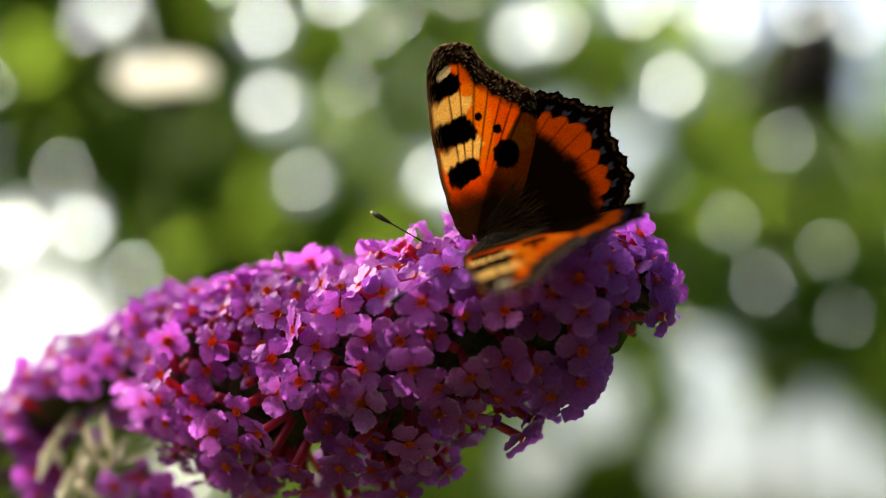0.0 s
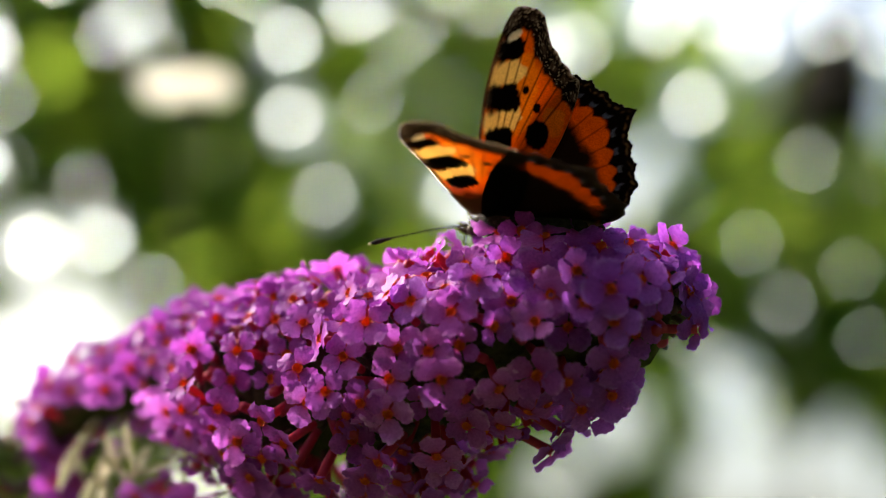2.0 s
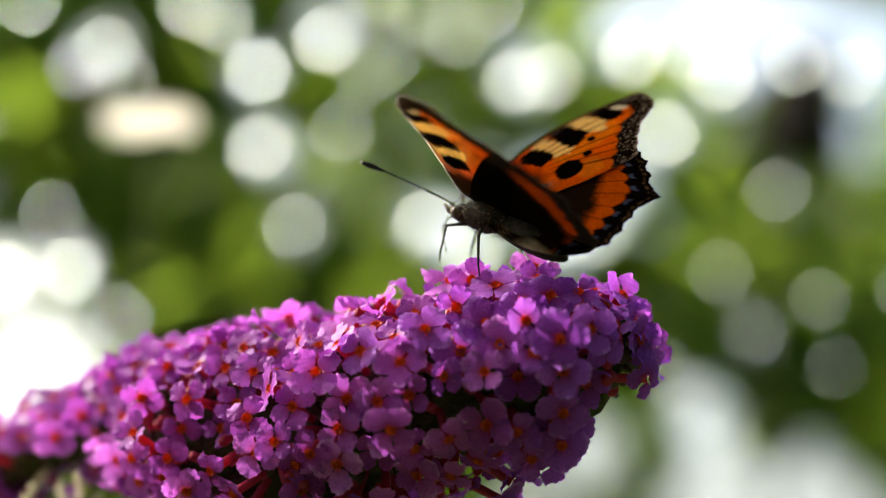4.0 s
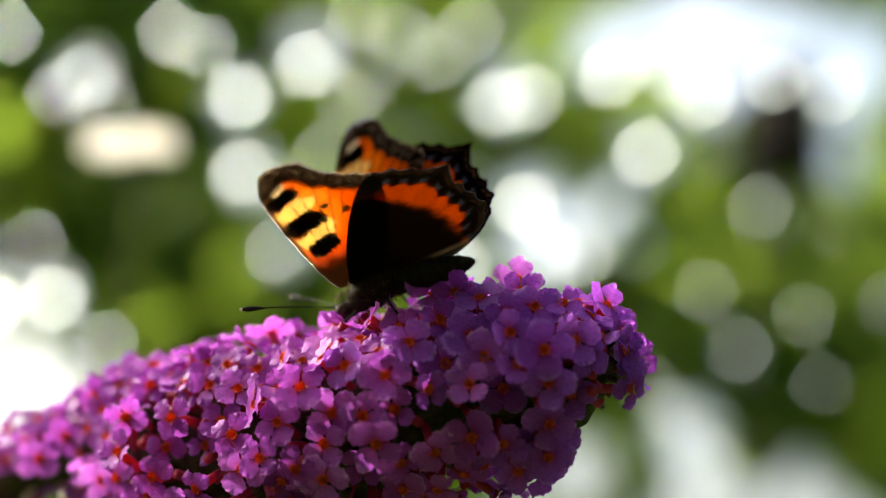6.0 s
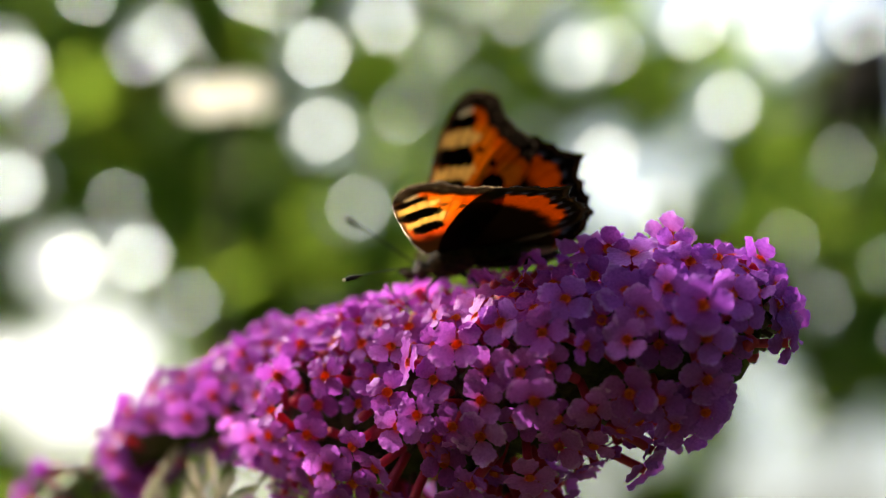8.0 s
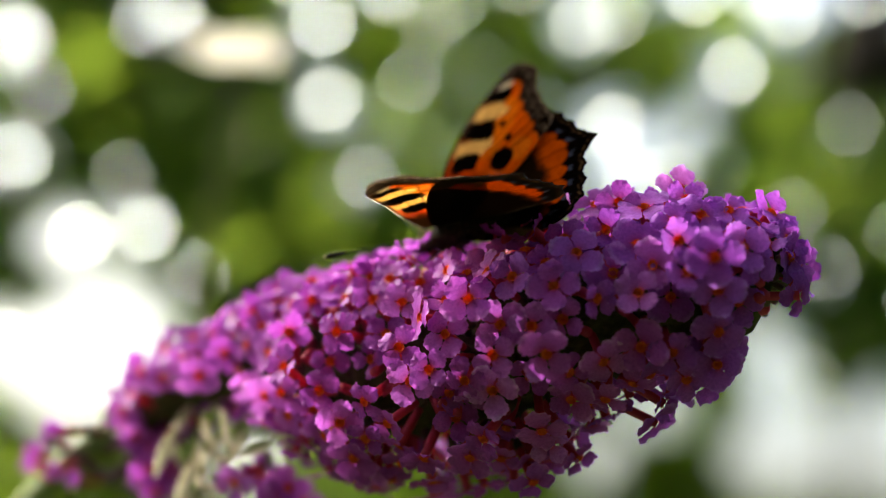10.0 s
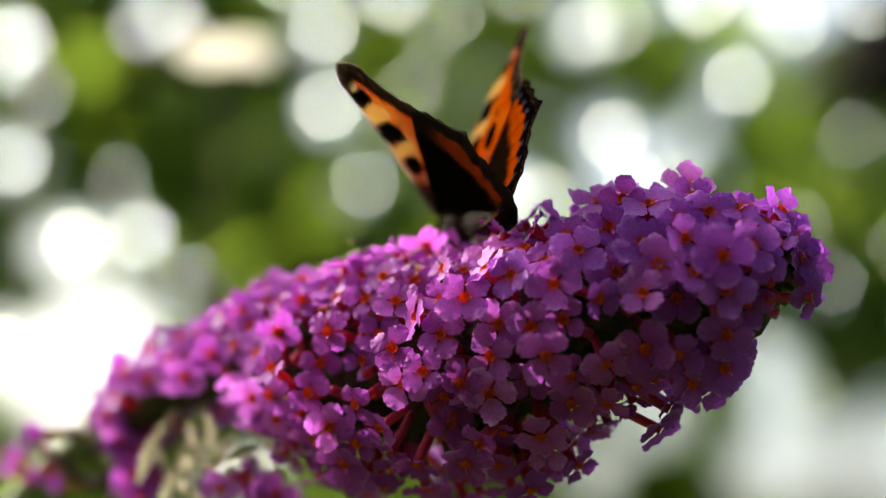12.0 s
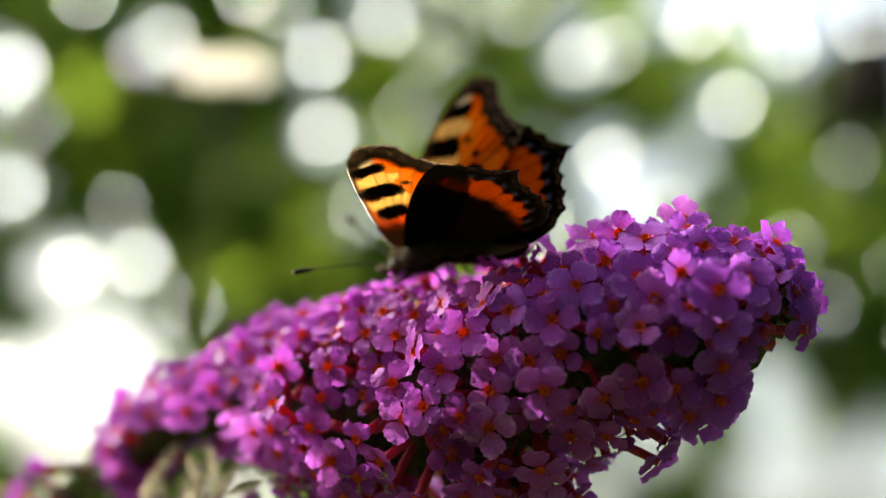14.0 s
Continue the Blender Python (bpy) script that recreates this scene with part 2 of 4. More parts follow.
# Gaps in the crown, by direction from the lens: across, down and half-width, in the same units as behind().
SKY_GAPS = [(90, 605, 112), (15, 650, 85), (1420, -40, 85), (1560, 0, 80), (1280, -70, 90), (1120, -40, 50), (1280, 810, 92), (1445, 815, 102),
            (1560, 860, 66), (190, 10, 24), (460, 40, 28), (475, 180, 30), (590, -40, 26), (945, 45, 36), (1190, 150, 32), (1290, 50, 36)]
LOW_GAPS = [(20, 415, 40), (140, 395, 26), (973, 240, 34), (850, 350, 34), (770, 310, 30), (1060, 715, 60), (1255, 650, 46), (330, 840, 45),
            (-110, 600, 60), (-80, 60, 34), (-75, 265, 34), (1545, 165, 22), (1390, 247, 12), (1350, 500, 15), (540, 318, 16), (950, 810, 48),
            (1060, 290, 42), (1000, 340, 40), (1130, 230, 26)]
GAPS = [(x, y, r * 0.588) for x, y, r in SKY_GAPS + LOW_GAPS]
gap_rnd = random.Random(17)
GAPS += [(gap_rnd.uniform(560, 1650), gap_rnd.uniform(-150, 330), gap_rnd.uniform(3.5, 8.0)) for _ in range(26)]
# Glints placed where the lens sees blur spots: direction across, down, and how strongly.
BRIGHT = [(470, 45, 0.9), (475, 180, 1.0), (590, -10, 1.0), (925, 60, 0.8), (985, 50, 0.8), (1130, 10, 1.1), (1190, 150, 1.0), (1290, 50, 0.9), (145, 400, 0.9), (30, 410, 1.0),
          (770, 310, 1.0), (973, 240, 0.8), (850, 350, 0.9), (1280, 800, 1.2), (1440, 800, 1.2), (200, 10, 0.6), (150, 40, 0.3), (330, 830, 1.0), (1545, 165, 0.6), (1420, 20, 0.8),
          (1520, 40, 0.8), (-115, 595, 1.0), (-65, 55, 0.7), (-75, 265, 0.6), (1065, 715, 0.8), (1255, 640, 0.5), (1225, 600, 0.4), (1310, 690, 0.5)]
DIM = [(538, 318, 0.40), (1390, 247, 0.30), (1525, 280, 0.28), (1290, 395, 0.24), (1350, 500, 0.30), (1465, 440, 0.20), (1495, 560, 0.14), (235, 480, 0.35), (110, 300, 0.25),
       (950, 810, 0.45), (660, 50, 0.30), (620, 150, 0.25), (700, 20, 0.25), (1180, 560, 0.20), (-30, 150, 0.30), (1620, 420, 0.20), (235, 60, 0.3), (1075, 330, 0.5), (1010, 330, 0.4), (1120, 240, 0.25), (350, -70, 0.8), (760, -60, 0.4), (820, -20, 0.35), (680, -90, 0.5), (880, -70, 0.5), (1225, 0, 0.6), (405, -45, 0.4), (60, -70, 0.4)]


def leaf_into(verts, faces, at, long, wide, rnd, droop=0.3):
    """One pointed leaf, folded along its midrib, of eight triangles."""
    turn = Euler((rnd.uniform(-1.1, 1.1), rnd.uniform(-0.9, 0.9), rnd.uniform(0, 6.28))).to_matrix()
    base = len(verts)
    for u, w in ((0, 0.05), (0.3, 0.9), (0.62, 0.8), (1, 0.02)):
        z = -droop * long * u * u * 0.5
        for s in (-1, 0, 1):
            fold = 0.12 * wide * abs(s)
            verts.append(at + turn @ Vector(((u - 0.5) * long, s * w * wide * 0.5, z + fold)))
    for k in range(3):
        for s in (0, 1):
            a = base + k * 3 + s
            faces.append((a, a + 3, a + 4, a + 1))


def hedge():
    rnd = random.Random(7)
    glints = [(behind(px, py, rnd.uniform(0.66, 0.74)), flash) for px, py, flash in BRIGHT + DIM]
    lit_from = np.array([g for g, _ in glints])
    thing = new("hedge")
    thing.location = (0, 1.45, 0)
    tagged(thing, "tall leafy garden hedge with the sky showing between its leaves", "hedge")
    # layers: plain, shade-toned, sunlit-toned, then a nearer shade-toned one for dim patches
    for name, mat, count, lo, hi in (("foliage", LEAF, 25000, 1.3, 1.75), ("old_foliage", SHADELEAF, 7000, 1.55, 1.95), ("young_foliage", SUNLITLEAF, 2050, 0.75, 1.1), ("ivy_foliage", SHADELEAF, 1500, 1.1, 1.28)):
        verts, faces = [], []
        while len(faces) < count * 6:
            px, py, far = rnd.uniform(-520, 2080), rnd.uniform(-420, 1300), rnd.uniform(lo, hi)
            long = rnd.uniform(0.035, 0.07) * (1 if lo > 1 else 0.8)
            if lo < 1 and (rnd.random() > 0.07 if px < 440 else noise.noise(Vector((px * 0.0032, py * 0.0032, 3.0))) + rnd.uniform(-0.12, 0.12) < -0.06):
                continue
            # patch to the lens's right that is kept dim with shade-toned leaves
            dim_zone = 1180 < px < 1720 and 260 < py < 630
            if name == "young_foliage" and (dim_zone and rnd.random() < 0.6 or math.hypot(px - 1425, py - 95) < 130):
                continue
            if name == "ivy_foliage" and not dim_zone and (px > 480 + 180 * (150 < py < 460) or py > 460 or noise.noise(Vector((px * 0.005, py * 0.005, 8.0))) < -0.15):
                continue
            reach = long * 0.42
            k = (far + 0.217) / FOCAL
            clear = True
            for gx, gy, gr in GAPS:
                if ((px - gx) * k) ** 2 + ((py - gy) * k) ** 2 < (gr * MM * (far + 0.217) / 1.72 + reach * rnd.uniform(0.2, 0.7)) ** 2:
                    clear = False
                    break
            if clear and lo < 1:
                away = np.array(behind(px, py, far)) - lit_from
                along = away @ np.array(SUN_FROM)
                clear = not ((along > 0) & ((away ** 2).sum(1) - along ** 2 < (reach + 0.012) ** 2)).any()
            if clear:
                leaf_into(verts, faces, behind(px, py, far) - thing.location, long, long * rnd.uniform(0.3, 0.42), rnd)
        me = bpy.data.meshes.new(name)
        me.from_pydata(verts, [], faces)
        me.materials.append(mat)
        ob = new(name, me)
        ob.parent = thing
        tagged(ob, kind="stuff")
    # the hedge's foot and its ends, down to the lawn
    verts, faces = [], []
    for k in range(9000):
        side = k % 3 == 0
        x = rnd.choice((-1, 1)) * rnd.uniform(0.95, 1.7) if side else rnd.uniform(-1.7, 1.7)
        z = rnd.uniform(0.05, 1.95) if side else rnd.uniform(0.03, 1.0)
        y = rnd.uniform(1.35, 2.05) + 0.12 * noise.noise(Vector((x * 2, z * 2, 1.0)))
        long = rnd.uniform(0.07, 0.12)
        leaf_into(verts, faces, Vector((x, y, z)) - thing.location, long, long * rnd.uniform(0.4, 0.55), rnd)
    me = bpy.data.meshes.new("lower_foliage")
    me.from_pydata(verts, [], faces)
    me.materials.append(SHADELEAF)
    ob = new("lower_foliage", me)
    ob.parent = thing
    tagged(ob, kind="stuff")
    # flat glossy discs added as leaves, turned to flash the sun into the lens
    verts, faces = [], []
    for at, flash in glints:
        half = (SUN_FROM + (EYE0 - at).normalized()).normalized() + Vector((rnd.gauss(0, 0.02), rnd.gauss(0, 0.02), rnd.gauss(0, 0.02)))
        turn = half.to_track_quat("Z", "Y").to_matrix()
        r, k0 = 0.0044 * math.sqrt(flash), len(verts)
        for a in range(14):
            q = a / 14 * 2 * math.pi
            k = r * (1 + 0.18 * math.cos(2 * q))
            verts.append(at - thing.location + turn @ Vector((k * math.cos(q), k * math.sin(q), 0)))
        faces.append(tuple(range(k0, k0 + 14)))
    me = bpy.data.meshes.new("glossy_foliage")
    me.from_pydata(verts, [], faces)
    me.materials.append(GLOSSY)
    ob = new("glossy_foliage", me)
    ob.parent = thing
    tagged(ob, kind="stuff")
    for k in range(9):
        bm = bmesh.new()
        x = -0.9 + k * 0.22 + rnd.uniform(-0.05, 0.05)
        y = 0.58 + rnd.uniform(-0.06, 0.1)
        pts = [(x + 0.12 * noise.noise(Vector((k, i * 0.5, 0))), y + 0.1 * noise.noise(Vector((k, i * 0.5, 9))), i * 0.3) for i in range(8)]
        tube(bm, pts, [0.012 - 0.0011 * i for i in range(8)], 7)
        part("trunk", bm, WOOD, thing)


hedge()


def sky_blockers():
    """Unseen dark shrub masses behind and beside the lens, added to block sky light."""
    for name, x0, x1, y0, y1, high in (("backdrop_south", -3.0, 3.0, -1.5, -1.5, 2.9), ("backdrop_west", -3.0, -3.0, -1.5, 1.2, 2.0), ("backdrop_east", 3.0, 3.0, -1.5, 1.2, 1.9)):
        bm = bmesh.new()
        n, deep = 40, 0.7
        outward = Vector((0, -1, 0)) if y0 == y1 else Vector((1 if x0 > 0 else -1, 0, 0))
        profile = [(0.0, high * j / 16) for j in range(17)] + [(deep * (0.5 - 0.5 * math.cos(math.pi * j / 8)), high * (1 + 0.1 * math.sin(math.pi * j / 8))) for j in range(1, 9)] + [(deep, high * (1 - j / 10)) for j in range(1, 11)]
        grid = []
        for i in range(n + 1):
            row = []
            for d, z in profile:
                p = Vector((x0 + (x1 - x0) * i / n, y0 + (y1 - y0) * i / n, z)) + outward * d
                lump = 0.22 * noise.noise(p * 2) + 0.1 * noise.noise(p * 7)
                row.append(bm.verts.new(p + outward * lump + Vector((0, 0, 0.35 * lump * min(1.0, z)))))
            grid.append(row)
        for i in range(n):
            for j in range(len(profile) - 1):
                bm.faces.new((grid[i][j], grid[i + 1][j], grid[i + 1][j + 1], grid[i][j + 1]))
        bm.faces.new(grid[0])
        bm.faces.new(grid[-1][::-1])
        tagged(part(name, bm, SHRUB, None), "unseen dark green shrubs, added to block sky light", "shrubs", kind="structure")


sky_blockers()


# ---------------------------------------------------------------- blurred things before the hedge
def pale_leaf():
    thing = new("dry_leaf")
    thing.location = behind(290, 127, 0.2)
    tagged(thing, "pale beige withered leaf on a thin twig", "leaf")
    bm = bmesh.new()
    w, h, n = 0.0235, 0.0048, 14
    rows = []
    for i in range(n + 1):
        u = i / n * 2 - 1
        hw = h * 0.5 * max(0.0, 1 - abs(u) ** 6) ** 0.5 + 0.001
        rows.append([bm.verts.new((u * w / 2, 0.002 * math.sin(u * 2) + s * 0.001, s * hw + 0.0006 * math.sin(u * 5))) for s in (-1, -0.4, 0.4, 1)])
    for a, b in zip(rows, rows[1:]):
        for k in range(3):
            bm.faces.new((a[k], b[k], b[k + 1], a[k + 1]))
    bmesh.ops.solidify(bm, geom=bm.faces[:], thickness=0.0006)
    part("blade", bm, DRYLEAF, thing).matrix_basis = pose(0, 0, 0, 30, 2, 0)
    bm = bmesh.new()
    tube(bm, [(0.002, 0.001, -0.002), (0.0, 0.004, -0.02), (-0.005, 0.02, -0.12), (-0.03, 0.06, -0.6), (-0.04, 0.08, -thing.location.z)], [0.0005, 0.0007, 0.001, 0.0014, 0.002], 6)
    part("twig", bm, WOOD, thing)
    return thing


DRY_LEAF = pale_leaf()


def seed_head():
    thing = new("seed_head")
    thing.location = behind(1420, 92, 0.72)
    tagged(thing, "dark brown withered flower head on a thin twig", "seed head")
    rnd = random.Random(3)
    bm = bmesh.new()
    for k in range(220):
        t = rnd.random()
        a = rnd.uniform(0, 6.28)
        r = 0.024 * (1 - t * 0.5)
        c = Vector((r * math.cos(a) + 0.01 * t, r * math.sin(a), 0.065 * (t - 0.5)))
        bmesh.ops.create_icosphere(bm, subdivisions=1, radius=rnd.uniform(0.004, 0.007), matrix=Matrix.Translation(c))
    tagged(part("seed_mass", bm, SEED, thing), kind="stuff")
    bm = bmesh.new()
    tube(bm, [(0, 0, 0.0), (-0.01, 0.05, -0.1), (0.0, 0.12, -0.35), (0.03, 0.2, -0.8), (0.05, 0.25, -thing.location.z)], [0.0008, 0.001, 0.0014, 0.002, 0.003], 6)
    part("twig", bm, WOOD, thing)


seed_head()


# ---------------------------------------------------------------- flower head
# Along the head, in millimetres: place, depth, height and outer radius.
AX_X = [-66.6, -60.0, -54.0, -44.0, -36.0, -30.0, -24.0, -16.0, -10.0, -5.0, 0.0, 5.0, 10.0, 16.6, 21.0, 23.0, 25.3, 27.5, 28.8]
AX_Y = [36.0, 33.0, 29.0, 22.0, 16.5, 12.5, 8.5, 4.5, 1.5, -2.0, -4.5, -5.5, -5.5, -5.5, -5.5, -5.5, -5.5, -5.5, -5.5]
AX_Z = [-26.5, -24.0, -20.0, -17.0, -15.3, -17.5, -18.0, -17.2, -16.0, -14.0, -10.6, -8.2, -7.2, -6.2, -6.6, -4.5, -3.5, -4.4, -5.5]
AX_R = [4.2, 7.5, 7.8, 8.6, 11.0, 14.6, 16.2, 16.8, 16.2, 15.4, 13.2, 12.6, 13.2, 13.4, 12.2, 9.2, 7.0, 3.6, 1.6]


def axis(x):
    return Vector((x, table(x, AX_X, AX_Y), table(x, AX_X, AX_Z)))


def girdle(x):
    """Along the head, towards the lens and up across it, at a place."""
    along = axis(x + 3) - axis(x - 3)
    along.z *= 0.5
    along.normalize()
    near = along.cross(Vector((0, 0, 1))).normalized()
    return along, near, near.cross(along) * -1 if near.cross(along).z < 0 else near.cross(along)


def round_way(x, a):
    _, near, up = girdle(x)
    return near * math.cos(radians(a)) + up * math.sin(radians(a))


def floret_mesh(seed, wilt=0.0):
    """Four rounded lobes with a ruffled rim, spread round a throat; the tube is a mesh of its own."""
    rnd = random.Random(seed)
    bm = bmesh.new()
    size = rnd.uniform(2.0, 2.8)
    spread = rnd.uniform(-0.12, 0.30) + wilt
    n = 12
    for lobe in range(4):
        a0 = lobe * math.pi / 2 + rnd.uniform(-0.12, 0.12)
        up = spread + rnd.uniform(-0.18, 0.18)
        rad = size * rnd.uniform(0.50, 0.58)
        wide = rnd.uniform(0.94, 1.14)
        curl, cup, phase = rnd.uniform(-0.45, 0.25), rnd.uniform(-0.2, 0.35), rnd.uniform(0, 6.28)
        grid = []
        for i in range(n + 1):
            row = []
            for j in range(n + 1):
                p, q = i / n * 2 - 1, j / n * 2 - 1
                x, y = p * math.sqrt(1 - q * q / 2), q * math.sqrt(1 - p * p / 2)
                rim = math.hypot(x, y)
                ang = math.atan2(y, x)
                k = 1 + (0.035 * math.sin(ang * 5 + phase) + 0.045 * math.sin(ang * 13 + phase * 2)) * rim ** 5 + rnd.uniform(-0.03, 0.03) * rim ** 4
                neck = 1 - 0.42 * max(0.0, -x) ** 1.3
                r = 0.45 + rad + x * rad * k
                w = y * rad * k * wide * neck
                u = (x + 1) / 2
                z = math.sin(up) * r * u + cup * y * y * u + curl * u * u + (0.22 * math.sin(ang * 3 + phase) + 0.15 * math.sin(ang * 7 + phase * 3)) * rim ** 2 * u - 0.30 * max(0.0, rim - 0.6) * u
                rr = r * (math.cos(up) * u + 1 - u)
                row.append(bm.verts.new(((rr * math.cos(a0) - w * math.sin(a0)) * MM, (rr * math.sin(a0) + w * math.cos(a0)) * MM, (z + 0.18 * (lobe % 2)) * MM)))
            grid.append(row)
        for i in range(n):
            for j in range(n):
                bm.faces.new((grid[i][j], grid[i + 1][j], grid[i + 1][j + 1], grid[i][j + 1]))
    return bm


def tube_mesh(seed):
    """The corolla's tube with its calyx, and the orange throat at its mouth."""
    rnd = random.Random(seed)
    bm = bmesh.new()
    b = rnd.uniform(-1.0, 1.0)
    tube(bm, [(b * 0.7 * MM, 0, -7.0 * MM), (b * 0.5 * MM, 0, -5.2 * MM), (b * 0.2 * MM, 0, -2.6 * MM), (0, 0, -0.7 * MM), (0, 0, 0.12 * MM)],
         [0.45 * MM, 0.55 * MM, 0.62 * MM, 0.60 * MM, 0.66 * MM], 8, 0, cap=False)
    ring = [bm.verts.new((0.64 * MM * math.cos(k * math.pi / 4), 0.64 * MM * math.sin(k * math.pi / 4), 0.12 * MM)) for k in range(8)]
    mid = [bm.verts.new((0.40 * MM * math.cos(k * math.pi / 4), 0.40 * MM * math.sin(k * math.pi / 4), -0.10 * MM)) for k in range(8)]
    deep = bm.verts.new((0, 0, -1.1 * MM))
    for k in range(8):
        n = (k + 1) % 8
        bm.faces.new((ring[k], ring[n], mid[n], mid[k])).material_index = 1
        bm.faces.new((mid[k], mid[n], deep)).material_index = 1
    tube(bm, [(b * 0.7 * MM, 0, -7.6 * MM), (b * 0.65 * MM, 0, -6.6 * MM), (b * 0.55 * MM, 0, -5.6 * MM)], [0.35 * MM, 0.68 * MM, 0.62 * MM], 7, 2)
    return bm


def mesh_of(name, bm, mats):
    bm.normal_update()
    me = bpy.data.meshes.new(name)
    bm.to_mesh(me)
    bm.free()
    for p in me.polygons:
        p.use_smooth = True
    for m in mats:
        me.materials.append(m)
    return me


# Florets that stand out: place along the head and turn about it (0 faces the lens, 90 up).
FACING = [(10, 64), (13.5, 8), (16.5, 12), (6, 18), (17, -4), (7.5, -30), (11, -36), (1.5, -2), (-0.5, 0), (0, -16), (-3.5, -6), (-6, -12), (-4.5, -22), (-6.5, -42), (-3, -56),
          (-14, 12), (-13, -4), (-4, 22), (-24, -4), (-29, -8), (13, 42), (17.2, -30), (6, 50), (5.5, 86), (13, 26), (15, 68), (23, 82), (25, 66), (26, 34), (26.5, 8), (22, 10),
          (21, 24), (8.5, 34), (16, 46), (-14, -42), (-22, -38), (-8, -70), (-10, 62), (-4, 56), (-0.5, 52), (-14, 52), (-1, 28), (-19.5, 42), (-22, 22)]
# Florets on long tubes that hang out of the outline: place and way, in millimetres.
HANGING = [(27.8, -10.0, -8.2, 0.58, -0.78, -0.20), (28.0, -8.0, -5.6, 0.62, -0.76, 0.05), (17.2, -14.0, -16.2, 0.22, -0.95, -0.12), (18.6, -12.0, -14.2, 0.62, -0.70, 0.15),
           (16.8, -11.0, -18.4, 0.35, -0.75, -0.5), (11.3, -8.0, -21.3, 0.70, -0.55, -0.40), (10.4, -7.0, -23.8, 0.55, -0.50, -0.62), (0.8, -4.0, -28.4, 0.55, -0.65, -0.5),
           (-5.0, -6.0, -31.0, 0.2, -0.7, -0.6), (13.6, -13.0, -18.0, 0.05, -0.9, -0.4)]


def flower_head():
    rnd = random.Random(11)
    thing = new("butterfly_bush_panicle")
    thing.matrix_world = LEAN @ Matrix.Translation((0, 0, 1.4))
    tagged(thing, "arching violet flower panicle of a butterfly bush in full bloom", "flower")
    spots = [(x, a, 0.25, True) for x, a in FACING]
    placed = np.array([axis(x) + round_way(x, a) * table(x, AX_X, AX_R) for x, a in FACING])
    for _ in range(40000):
        x = rnd.uniform(AX_X[0], 28.4)
        r = table(x, AX_X, AX_R)
        bend = 1.0 + abs(table(x + 3, AX_X, AX_Y) - table(x - 3, AX_X, AX_Y)) / 9
        if rnd.random() > (r / 17.0 + 0.1) * bend / 1.6:
            continue
        a = rnd.uniform(-180, 180)
        bare = noise.noise(Vector((x * 0.09, math.cos(radians(a)) * 1.3, math.sin(radians(a)) * 1.3)))
        if bare < -0.45 or (-60 < x < -40 and -95 < a < -8) or (x > 17 and a < -30) or (x > 20 and a < 8) or (3 < x < 17 and -24 < a < -7 and rnd.random() < 0.9):
            continue
        sunk = bare < -0.18 or (2 < x < 18 and -27 < a < 0)
        p = axis(x) + round_way(x, a) * r
        if ((placed - np.array(p)) ** 2).sum(1).min() > (3.3 if a > 45 else 3.9) ** 2:
            spots.append((x, a, 1.7 if sunk else 1.0, False))
            placed = np.vstack([placed, p])
    lobes = [mesh_of("floret", floret_mesh(k), [PETAL]) for k in range(14)]
    fresh = [mesh_of("floret", floret_mesh(k + 50), [YOUNG]) for k in range(10)]
    tubes = [mesh_of("corolla_tube", tube_mesh(k), [TUBE, THROAT, CALYX]) for k in range(5)]
    made, focal = 0, None
    back = bmesh.new()
    for n, (x, a, loose, facing) in enumerate(spots):
        r = table(x, AX_X, AX_R)
        out_way = round_way(x, a)
        tip = max(0.0, (x - 18) / 12)
        way = out_way + girdle(x)[0] * (0.12 + 0.9 * tip)
        way += Vector((rnd.gauss(0, 0.55), rnd.gauss(0, 0.5), rnd.gauss(0, 0.52))) * (0.35 if facing else 0.85 if a > 15 else 0.6)
        if facing:
            way += Vector((0, -0.35, 0))
        way.normalize()
        if way.dot(out_way) < 0.4:
            way = (way + out_way * 0.9).normalized()
        lump = (2.5 if a < 30 else 1.2) * noise.noise(Vector((x * 0.16, out_way.y * 2.2, out_way.z * 2.2 + 5)))
        p = axis(x) + out_way * (r - (1.4 if facing and 40 < a < 66 else 1.9 if 66 < a < 130 and 8 < x < 20 else 0.6) + lump + rnd.uniform(-1.2, 0.8 if a < 30 else 0.2) - (3.6 if loose > 1.5 else 0)) + Vector((0.9 * tip, 0, 0))
        m = Matrix.Translation(p * MM) @ way.to_track_quat("Z", "Y").to_matrix().to_4x4() @ Matrix.Rotation(rnd.uniform(0, 6.28), 4, "Z")
        if facing:
            m = m @ Matrix.Scale(1.06, 4)
        lo, tu = rnd.choice(fresh if x + rnd.gauss(0, 6) > 7 else lobes), rnd.choice(tubes)
        if out_way.y < 0.30 and made < 330:
            ob = new("floret", lo)
            ob.parent = thing
            ob.matrix_basis = m
            focal = focal or ob
            t = new("corolla_tube", tu)
            t.parent = ob
            t.scale.z = min(1.0, r / 9.5)
            made += 1
        else:
            for me, first in ((lo, 0), (tu, 1)):
                start = len(back.verts)
                f0 = len(back.faces)
                back.from_mesh(me)
                back.verts.ensure_lookup_table()
                back.faces.ensure_lookup_table()
                for v in back.verts[start:]:
                    v.co = m @ v.co
                for f in back.faces[f0:]:
                    f.material_index += first
    tagged(part("floret_mass", back, [MASSED, TUBE, THROAT, CALYX], thing, "densely packed violet florets"), kind="stuff")
    # main stalk and the side stalks that bear the florets
    bm = bmesh.new()
    pts = [axis(x) * MM for x in (-68, -55, -40, -27, -13, 0, 12, 22, 29)]
    tube(bm, pts, [2.0 * MM, 1.9 * MM, 1.8 * MM, 1.6 * MM, 1.4 * MM, 1.2 * MM, 1.0 * MM, 0.8 * MM, 0.4 * MM], 10)
